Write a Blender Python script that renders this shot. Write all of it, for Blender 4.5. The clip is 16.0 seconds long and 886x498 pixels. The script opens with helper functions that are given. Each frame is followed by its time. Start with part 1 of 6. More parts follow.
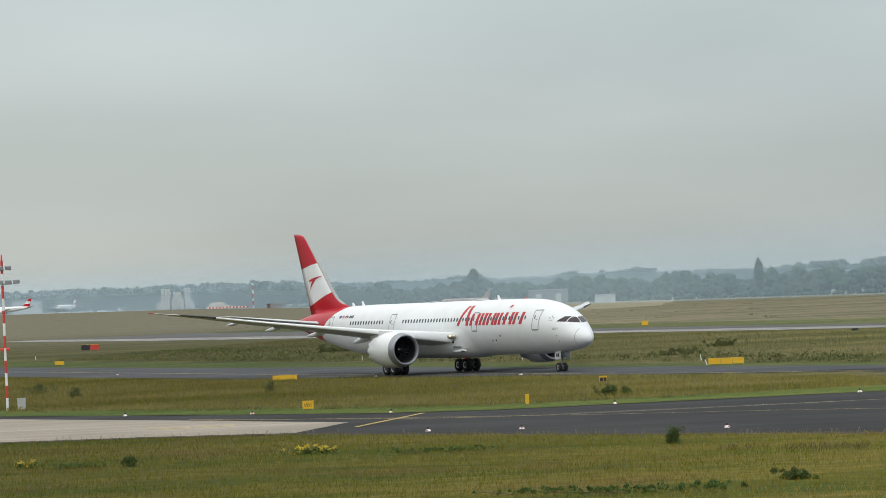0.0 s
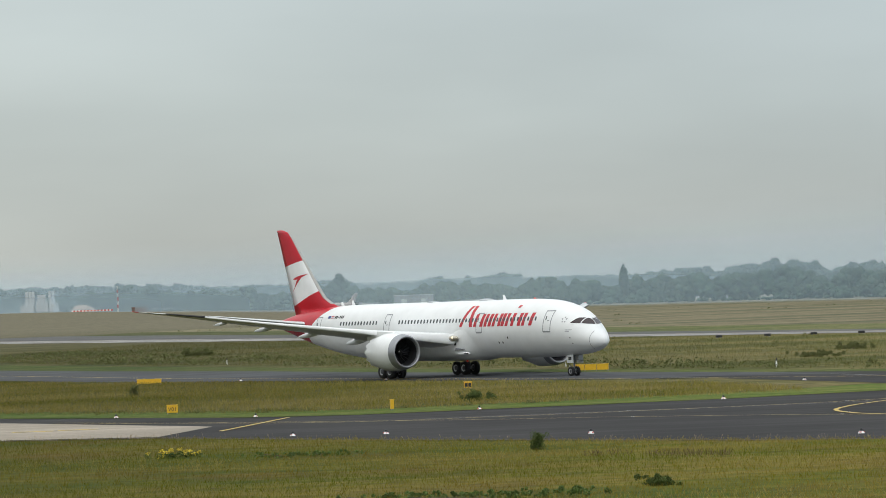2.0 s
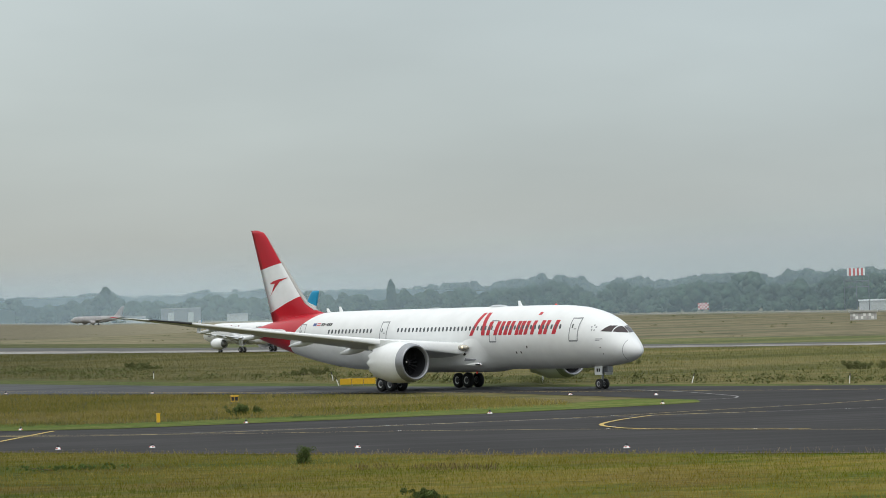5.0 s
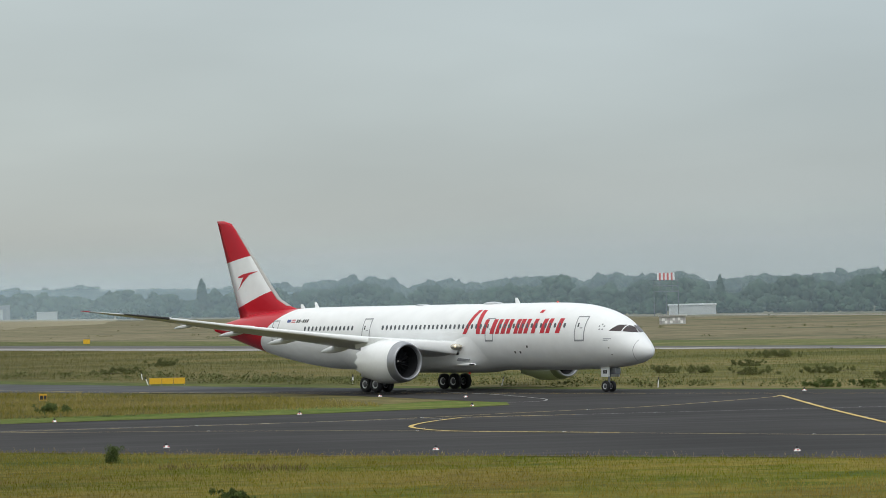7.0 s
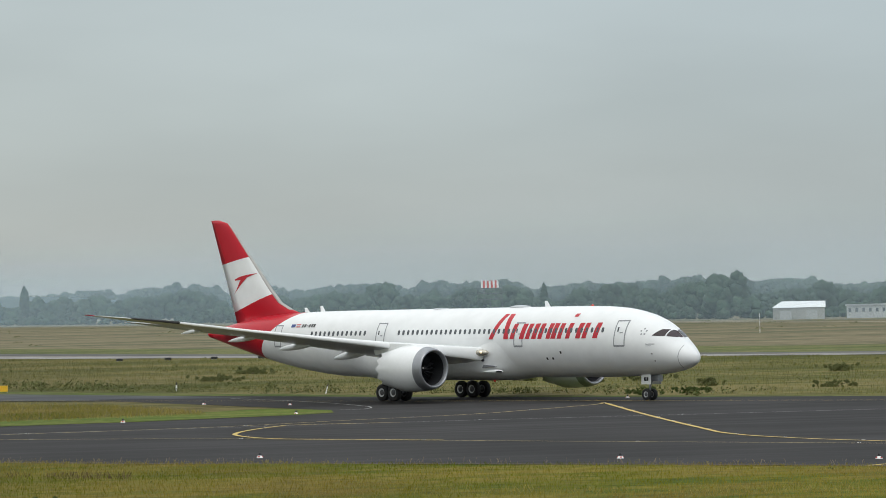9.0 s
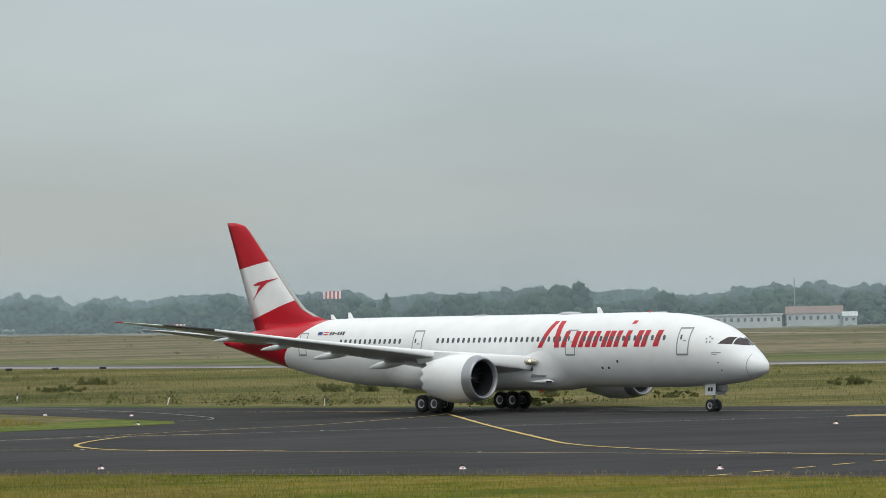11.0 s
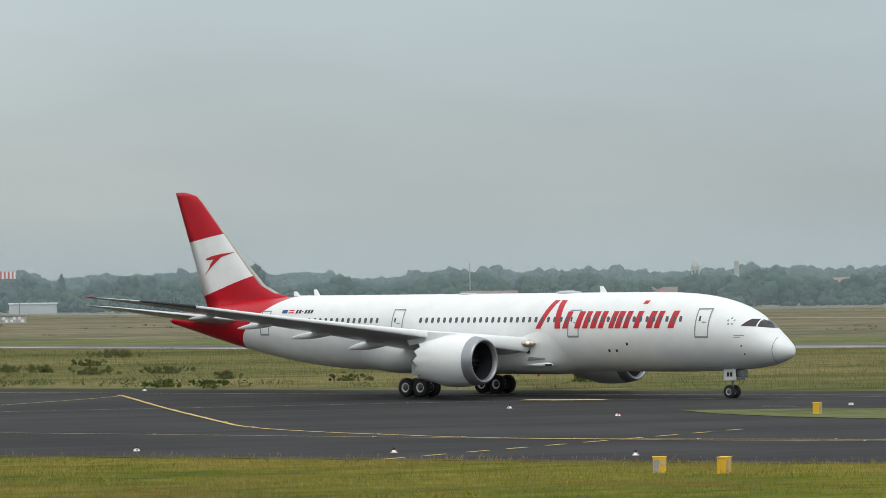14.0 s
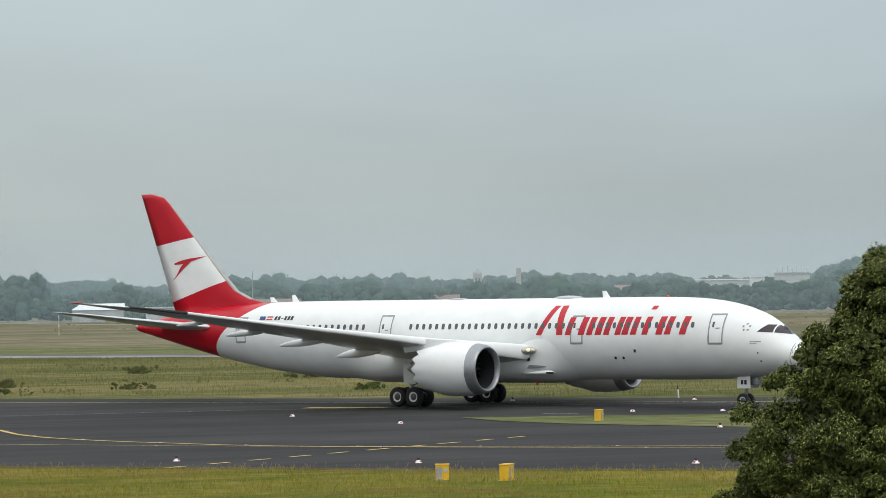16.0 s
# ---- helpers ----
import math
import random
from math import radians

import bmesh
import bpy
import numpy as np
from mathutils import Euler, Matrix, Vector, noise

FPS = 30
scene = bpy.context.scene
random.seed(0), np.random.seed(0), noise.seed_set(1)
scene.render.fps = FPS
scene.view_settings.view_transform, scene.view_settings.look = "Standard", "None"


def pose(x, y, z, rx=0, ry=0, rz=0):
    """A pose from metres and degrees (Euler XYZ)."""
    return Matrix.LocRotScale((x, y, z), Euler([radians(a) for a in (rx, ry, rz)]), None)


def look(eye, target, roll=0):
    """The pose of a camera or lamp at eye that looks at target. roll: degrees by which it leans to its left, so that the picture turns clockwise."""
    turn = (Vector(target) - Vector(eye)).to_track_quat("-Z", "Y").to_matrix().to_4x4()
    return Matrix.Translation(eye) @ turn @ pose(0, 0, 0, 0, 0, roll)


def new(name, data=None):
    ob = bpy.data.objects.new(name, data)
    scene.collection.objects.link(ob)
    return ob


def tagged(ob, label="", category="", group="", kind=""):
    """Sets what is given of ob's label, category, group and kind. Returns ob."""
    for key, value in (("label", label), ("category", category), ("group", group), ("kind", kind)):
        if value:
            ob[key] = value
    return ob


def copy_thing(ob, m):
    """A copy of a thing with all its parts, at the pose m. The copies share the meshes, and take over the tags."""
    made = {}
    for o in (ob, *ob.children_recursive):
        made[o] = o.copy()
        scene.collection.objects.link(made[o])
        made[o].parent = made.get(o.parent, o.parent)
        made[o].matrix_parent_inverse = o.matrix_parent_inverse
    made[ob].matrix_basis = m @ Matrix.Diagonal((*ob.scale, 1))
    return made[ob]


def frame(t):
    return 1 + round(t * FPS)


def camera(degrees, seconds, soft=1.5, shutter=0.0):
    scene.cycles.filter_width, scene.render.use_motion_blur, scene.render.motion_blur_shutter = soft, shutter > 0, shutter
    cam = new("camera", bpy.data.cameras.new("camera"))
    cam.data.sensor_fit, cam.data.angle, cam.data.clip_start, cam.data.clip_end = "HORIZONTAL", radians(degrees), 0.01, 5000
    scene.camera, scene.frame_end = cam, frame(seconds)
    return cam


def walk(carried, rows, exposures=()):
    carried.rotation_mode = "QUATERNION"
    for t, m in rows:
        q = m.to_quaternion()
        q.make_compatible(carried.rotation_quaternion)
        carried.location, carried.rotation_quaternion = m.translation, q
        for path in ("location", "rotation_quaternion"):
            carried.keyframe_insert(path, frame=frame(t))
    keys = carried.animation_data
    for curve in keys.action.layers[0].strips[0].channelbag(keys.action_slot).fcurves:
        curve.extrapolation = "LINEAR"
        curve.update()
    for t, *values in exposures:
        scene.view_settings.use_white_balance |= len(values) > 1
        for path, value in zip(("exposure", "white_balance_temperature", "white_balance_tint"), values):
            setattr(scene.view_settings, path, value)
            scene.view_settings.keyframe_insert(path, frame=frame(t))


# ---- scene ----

cam = camera(13.75, 16.0, soft=0.78)
EYE = 8.67
# seconds, yaw, pitch, roll of a camera that stands on a terrace and pans after the airliner
ROWS = [
    (0.0, -0.007, 0.749, 2.481), (0.5, -0.455, 0.743, 2.481), (1.0, -0.981, 0.731, 2.320),
    (1.5, -1.526, 0.735, 2.242), (2.0, -2.107, 0.743, 2.123), (2.5, -2.667, 0.763, 2.065),
    (3.0, -3.192, 0.787, 1.965), (3.5, -3.744, 0.822, 1.946), (4.0, -4.350, 0.840, 1.954),
    (4.5, -5.024, 0.844, 1.936), (7.0, -8.684, 0.777, 1.292), (7.5, -9.399, 0.769, 1.219),
    (8.0, -10.079, 0.785, 1.210), (8.5, -10.738, 0.804, 1.240), (9.0, -11.425, 0.836, 1.280),
    (11.5, -14.638, 0.916, 1.205), (12.0, -15.510, 0.838, 1.143), (12.5, -16.404, 0.752, 1.024),
    (13.0, -17.327, 0.682, 0.863), (13.5, -18.110, 0.631, 0.806), (14.0, -18.929, 0.597, 0.710),
    (14.5, -19.752, 0.583, 0.729), (15.0, -20.719, 0.598, 0.720), (15.5, -21.585, 0.628, 0.764),
    (16.0, -22.317, 0.676, 0.800),
]
# the picture darkens a little as the bright airliner fills it, then lifts again
walk(cam, [(t, pose(0, 0, EYE, 90 + pitch, roll, yaw)) for t, yaw, pitch, roll in ROWS],
     [(0.0, 0.0), (4.5, -0.02), (8.0, -0.05), (12.0, -0.06), (14.0, 0.0), (16.0, 0.08)])

# ---- light: an overcast sky, bright overhead, grey towards the horizon ----
world = bpy.data.worlds.new("sky")
scene.world = world
world.use_nodes = True


def sky():
    nt = world.node_tree
    nt.nodes.clear()
    N, L = nt.nodes.new, nt.links.new
    out, bg = N("ShaderNodeOutputWorld"), N("ShaderNodeBackground")
    tc, sep = N("ShaderNodeTexCoord"), N("ShaderNodeSeparateXYZ")
    L(tc.outputs["Generated"], sep.inputs[0])
    ramp = N("ShaderNodeValToRGB")
    cr = ramp.color_ramp
    cr.elements[0].position, cr.elements[0].color = 0.0, (0.405, 0.44, 0.435, 1)
    cr.elements[1].position, cr.elements[1].color = 1.0, (1.36, 1.45, 1.50, 1)
    for at, col in ((0.02, (0.425, 0.468, 0.464)), (0.05, (0.455, 0.52, 0.53)), (0.085, (0.50, 0.58, 0.605)), (0.4, (0.88, 0.95, 1.0))):
        cr.elements.new(at).color = (*col, 1)
    L(sep.outputs[2], ramp.inputs[0])
    mp = N("ShaderNodeMapping")
    mp.inputs["Scale"].default_value = (7, 7, 26)
    L(tc.outputs["Generated"], mp.inputs[0])
    cloud = N("ShaderNodeTexNoise")
    cloud.inputs["Scale"].default_value, cloud.inputs["Detail"].default_value, cloud.inputs["Roughness"].default_value = 1.0, 4, 0.45
    L(mp.outputs[0], cloud.inputs["Vector"])
    band = N("ShaderNodeMapRange")
    for k, v in zip(("From Min", "From Max", "To Min", "To Max"), (0.3, 0.7, 0.91, 1.06)):
        band.inputs[k].default_value = v
    L(cloud.outputs[0], band.inputs[0])
    mul = N("ShaderNodeVectorMath")
    mul.operation = "SCALE"
    drift = N("ShaderNodeMapRange")
    for k, v in zip(("From Min", "From Max"), (-0.15, 0.5)):
        drift.inputs[k].default_value = v
    L(sep.outputs[0], drift.inputs[0])
    tint = N("ShaderNodeMix")
    tint.data_type = "RGBA"
    tint.inputs["A"].default_value = (1.13, 1.085, 1.03, 1)
    tint.inputs["B"].default_value = (0.86, 0.88, 0.912, 1)
    L(drift.outputs[0], tint.inputs["Factor"])
    tone = N("ShaderNodeVectorMath")
    tone.operation = "MULTIPLY"
    L(ramp.outputs[0], tone.inputs[0])
    L(tint.outputs["Result"], tone.inputs[1])
    L(tone.outputs[0], mul.inputs[0])
    L(band.outputs[0], mul.inputs["Scale"])
    clear = N("ShaderNodeTexSky")
    clear.sky_type, clear.sun_disc = "NISHITA", False
    clear.sun_elevation, clear.sun_rotation = radians(49), radians(190)
    dim = N("ShaderNodeVectorMath")
    dim.operation = "SCALE"
    dim.inputs["Scale"].default_value = 0.005
    L(clear.outputs[0], dim.inputs[0])
    add = N("ShaderNodeVectorMath")
    L(mul.outputs[0], add.inputs[0])
    L(dim.outputs[0], add.inputs[1])
    L(add.outputs[0], bg.inputs[0])
    bg.inputs[1].default_value = 1.0
    L(bg.outputs[0], out.inputs[0])


sky()
sun = new("sun", bpy.data.lights.new("sun", "SUN"))
sun.data.energy, sun.data.angle, sun.data.color = 0.9, radians(25), (1.0, 0.96, 0.9)
sun.matrix_world = look((0, 0, 500), (-70, 430, 0))


# ---- materials ----
def mat(name, col, rough=0.6, metal=0.0, dark=0.75, scale=1.0, fine=8.0, bump=0.0, coat=0.0, spread=0.0):
    """A surface with blotches at two scales round one base colour; spread: difference from piece to piece."""
    m = bpy.data.materials.new(name)
    m.use_nodes = True
    nt = m.node_tree
    N, L = nt.nodes.new, nt.links.new
    b = nt.nodes["Principled BSDF"]
    tc = N("ShaderNodeTexCoord")
    n1, n2 = N("ShaderNodeTexNoise"), N("ShaderNodeTexNoise")
    n1.inputs["Scale"].default_value, n1.inputs["Detail"].default_value = scale, 3
    n2.inputs["Scale"].default_value, n2.inputs["Detail"].default_value = fine, 5
    L(tc.outputs["Object"], n1.inputs["Vector"])
    L(tc.outputs["Object"], n2.inputs["Vector"])
    s = N("ShaderNodeMath")
    s.operation = "MULTIPLY_ADD"
    s.inputs[1].default_value = 0.5
    L(n2.outputs[0], s.inputs[0])
    h = N("ShaderNodeMath")
    h.operation = "MULTIPLY"
    h.inputs[1].default_value = 0.5
    L(n1.outputs[0], h.inputs[0])
    L(h.outputs[0], s.inputs[2])
    mr = N("ShaderNodeMapRange")
    mr.inputs["From Min"].default_value, mr.inputs["From Max"].default_value = 0.32, 0.68
    L(s.outputs[0], mr.inputs[0])
    mix = N("ShaderNodeMix")
    mix.data_type = "RGBA"
    mix.inputs["A"].default_value = (*[c * dark for c in col], 1)
    mix.inputs["B"].default_value = (*[min(c * (2 - dark), 0.95) for c in col], 1)
    L(mr.outputs[0], mix.inputs["Factor"])
    last = mix.outputs["Result"]
    if spread:
        geo = N("ShaderNodeNewGeometry")
        hsv = N("ShaderNodeHueSaturation")
        v = N("ShaderNodeMapRange")
        v.inputs["To Min"].default_value, v.inputs["To Max"].default_value = 1 - spread, 1 + spread
        L(geo.outputs["Random Per Island"], v.inputs[0])
        L(v.outputs[0], hsv.inputs["Value"])
        L(last, hsv.inputs["Color"])
        last = hsv.outputs[0]
    L(last, b.inputs["Base Color"])
    b.inputs["Roughness"].default_value, b.inputs["Metallic"].default_value = rough, metal
    b.inputs["Coat Weight"].default_value = coat
    b.inputs["Coat Roughness"].default_value = 0.15
    if bump:
        bp = N("ShaderNodeBump")
        bp.inputs["Distance"].default_value = bump
        L(s.outputs[0], bp.inputs["Height"])
        L(bp.outputs[0], b.inputs["Normal"])
    return m


def glowing(name, col, power):
    m = bpy.data.materials.new(name)
    m.use_nodes = True
    b = m.node_tree.nodes["Principled BSDF"]
    b.inputs["Base Color"].default_value = (*col, 1)
    b.inputs["Emission Color"].default_value = (*col, 1)
    b.inputs["Emission Strength"].default_value = power
    return m


def ground_mat(name, tones, scale, stretch=(1, 1), bump=0.3, fine=0.9, dry=(0.8, 1.2), blades=False, far_tone=None, sorrel=None):
    """Grass or bare land (blades: each blade a little different): three tones in broad drifts, with a fine mottling of tufts; it grows paler and drier towards the east."""
    m = bpy.data.materials.new(name)
    m.use_nodes = True
    nt = m.node_tree
    N, L = nt.nodes.new, nt.links.new
    b = nt.nodes["Principled BSDF"]
    tc, mp = N("ShaderNodeTexCoord"), N("ShaderNodeMapping")
    mp.inputs["Rotation"].default_value = (0, 0, radians(57))
    mp.inputs["Scale"].default_value = (stretch[0], stretch[1], 1)
    L(tc.outputs["Object"], mp.inputs[0])
    n1, n2, n3 = (N("ShaderNodeTexNoise") for _ in range(3))
    for n, sc, de in ((n1, scale, 4), (n2, scale * 6, 4), (n3, fine, 6)):
        n.inputs["Scale"].default_value, n.inputs["Detail"].default_value = sc, de
        n.inputs["Roughness"].default_value = 0.65
        L((mp if n is not n3 else tc).outputs[0 if n is not n3 else "Object"], n.inputs["Vector"])
    a1 = N("ShaderNodeMath")
    a1.operation = "MULTIPLY_ADD"
    a1.inputs[1].default_value = 0.45
    L(n2.outputs[0], a1.inputs[0])
    a0 = N("ShaderNodeMath")
    a0.operation = "MULTIPLY"
    a0.inputs[1].default_value = 0.55
    L(n1.outputs[0], a0.inputs[0])
    L(a0.outputs[0], a1.inputs[2])
    ramp = N("ShaderNodeValToRGB")
    cr = ramp.color_ramp
    cr.elements[0].position, cr.elements[0].color = 0.42, (*tones[0], 1)
    cr.elements[1].position, cr.elements[1].color = 0.58, (*tones[2], 1)
    cr.elements.new(0.5).color = (*tones[1], 1)
    L(a1.outputs[0], ramp.inputs[0])
    mr = N("ShaderNodeMapRange")
    for k, v in zip(("From Min", "From Max", "To Min", "To Max"), (0.3, 0.7, 0.6, 1.36)):
        mr.inputs[k].default_value = v
    L(n3.outputs[0], mr.inputs[0])
    if blades:
        geo = N("ShaderNodeNewGeometry")
        L(geo.outputs["Random Per Island"], mr.inputs[0])
        for k, v in zip(("From Min", "From Max", "To Min", "To Max"), (0, 1, 0.86, 1.14)):
            mr.inputs[k].default_value = v
    mul = N("ShaderNodeVectorMath")
    mul.operation = "SCALE"
    sep, east, both = N("ShaderNodeSeparateXYZ"), N("ShaderNodeMapRange"), N("ShaderNodeMath")
    L(tc.outputs["Object"], sep.inputs[0])
    for k, v in zip(("From Min", "From Max", "To Min", "To Max"), (-20, 95, *dry)):
        east.inputs[k].default_value = v
    L(sep.outputs[0], east.inputs[0])
    both.operation = "MULTIPLY"
    L(mr.outputs[0], both.inputs[0])
    L(east.outputs[0], both.inputs[1])
    L(both.outputs[0], mul.inputs["Scale"])
    tone = ramp.outputs[0]

    def blend(factor, colour):
        mx = N("ShaderNodeMix")
        mx.data_type = "RGBA"
        L(factor, mx.inputs["Factor"])
        L(tone, mx.inputs["A"])
        mx.inputs["B"].default_value = (*colour, 1)
        return mx.outputs["Result"]

    if sorrel:
        n4, patch = N("ShaderNodeTexNoise"), N("ShaderNodeMapRange")
        n4.inputs["Scale"].default_value, n4.inputs["Detail"].default_value, n4.inputs["Roughness"].default_value = 0.085, 5, 0.6
        L(tc.outputs["Object"], n4.inputs["Vector"])
        for k, v in zip(("From Min", "From Max", "To Min", "To Max"), (0.5, 0.66, 0.0, 0.6)):
            patch.inputs[k].default_value = v
        L(n4.outputs[0], patch.inputs[0])
        tone = blend(patch.outputs[0], sorrel)
    # Far grass blends to beige: dry field tone plus haze put into the colour.
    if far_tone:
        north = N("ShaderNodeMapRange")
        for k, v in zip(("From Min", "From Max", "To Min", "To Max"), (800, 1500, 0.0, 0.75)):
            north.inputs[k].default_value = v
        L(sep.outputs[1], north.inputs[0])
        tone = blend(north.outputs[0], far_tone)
    L(tone, mul.inputs[0])
    L(mul.outputs[0], b.inputs["Base Color"])
    b.inputs["Roughness"].default_value = 0.95
    b.inputs["Specular IOR Level"].default_value = 0.1
    bp = N("ShaderNodeBump")
    bp.inputs["Distance"].default_value = bump
    L(n3.outputs[0], bp.inputs["Height"])
    L(bp.outputs[0], b.inputs["Normal"])
    return m


def pave_mat(name, col, seam, streak=0.25):
    """Asphalt or concrete with long tyre streaks, patches and grit."""
    m = bpy.data.materials.new(name)
    m.use_nodes = True
    nt = m.node_tree
    N, L = nt.nodes.new, nt.links.new
    b = nt.nodes["Principled BSDF"]
    tc, mp = N("ShaderNodeTexCoord"), N("ShaderNodeMapping")
    mp.inputs["Rotation"].default_value = (0, 0, radians(seam))
    mp.inputs["Scale"].default_value = (0.012, 0.35, 1)
    L(tc.outputs["Object"], mp.inputs[0])
    n1, n2, n3 = (N("ShaderNodeTexNoise") for _ in range(3))
    n1.inputs["Scale"].default_value, n1.inputs["Detail"].default_value = 1.0, 4
    n2.inputs["Scale"].default_value, n2.inputs["Detail"].default_value = 0.07, 4
    n3.inputs["Scale"].default_value, n3.inputs["Detail"].default_value = 3.0, 5
    L(mp.outputs[0], n1.inputs["Vector"])
    for n in (n2, n3):
        L(tc.outputs["Object"], n.inputs["Vector"])
    last = None
    for n, w in ((n1, streak), (n2, streak), (n3, 0.12)):
        mr = N("ShaderNodeMapRange")
        for k, v in zip(("From Min", "From Max", "To Min", "To Max"), (0.3, 0.7, 1 - w, 1 + w)):
            mr.inputs[k].default_value = v
        L(n.outputs[0], mr.inputs[0])
        if last is None:
            last = mr.outputs[0]
        else:
            mu = N("ShaderNodeMath")
            mu.operation = "MULTIPLY"
            L(last, mu.inputs[0])
            L(mr.outputs[0], mu.inputs[1])
            last = mu.outputs[0]
    sc = N("ShaderNodeVectorMath")
    sc.operation = "SCALE"
    sc.inputs[0].default_value = col
    L(last, sc.inputs["Scale"])
    L(sc.outputs[0], b.inputs["Base Color"])
    b.inputs["Roughness"].default_value = 0.85
    b.inputs["Specular IOR Level"].default_value = 0.12
    return m


def livery(name, stops, fallback, rough=0.3):
    """Aircraft paint: bands of colour bounded by curves x = a + b z + c z^2 of the thing's own space (all behind a curve), or z above/below a line."""
    m = bpy.data.materials.new(name)
    m.use_nodes = True
    nt = m.node_tree
    N, L = nt.nodes.new, nt.links.new
    b = nt.nodes["Principled BSDF"]
    tc, sep = N("ShaderNodeTexCoord"), N("ShaderNodeSeparateXYZ")
    L(tc.outputs["Object"], sep.inputs[0])

    def op(kind, p, q):
        n = N("ShaderNodeMath")
        n.operation = kind
        for i, v in enumerate((p, q)):
            if isinstance(v, (int, float)):
                n.inputs[i].default_value = v
            else:
                L(v, n.inputs[i])
        return n.outputs[0]

    x, z = sep.outputs[0], sep.outputs[2]
    dirt = N("ShaderNodeTexNoise")
    dirt.inputs["Scale"].default_value, dirt.inputs["Detail"].default_value = 0.8, 5
    mr = N("ShaderNodeMapRange")
    for k, v in zip(("From Min", "From Max", "To Min", "To Max"), (0.3, 0.7, 0.95, 1.03)):
        mr.inputs[k].default_value = v
    L(tc.outputs["Object"], dirt.inputs["Vector"])
    L(dirt.outputs[0], mr.inputs[0])
    base = N("ShaderNodeRGB")
    base.outputs[0].default_value = (*fallback, 1)
    last = base.outputs[0]
    for axis, a, bb, c, sign, col in stops:
        p, q = (x, z) if axis == "x" else (z, x)
        edge = op("ADD", op("ADD", op("MULTIPLY", q, bb), a), op("MULTIPLY", op("MULTIPLY", q, q), c))
        on = op("LESS_THAN", p, edge) if sign < 0 else op("GREATER_THAN", p, edge)
        mx = N("ShaderNodeMix")
        mx.data_type = "RGBA"
        L(on, mx.inputs["Factor"])
        L(last, mx.inputs["A"])
        mx.inputs["B"].default_value = (*col, 1)
        last = mx.outputs["Result"]
    mul = N("ShaderNodeVectorMath")
    mul.operation = "SCALE"
    L(last, mul.inputs[0])
    L(mr.outputs[0], mul.inputs["Scale"])
    L(mul.outputs[0], b.inputs["Base Color"])
    b.inputs["Roughness"].default_value = rough
    b.inputs["Specular IOR Level"].default_value = 0.3
    return m


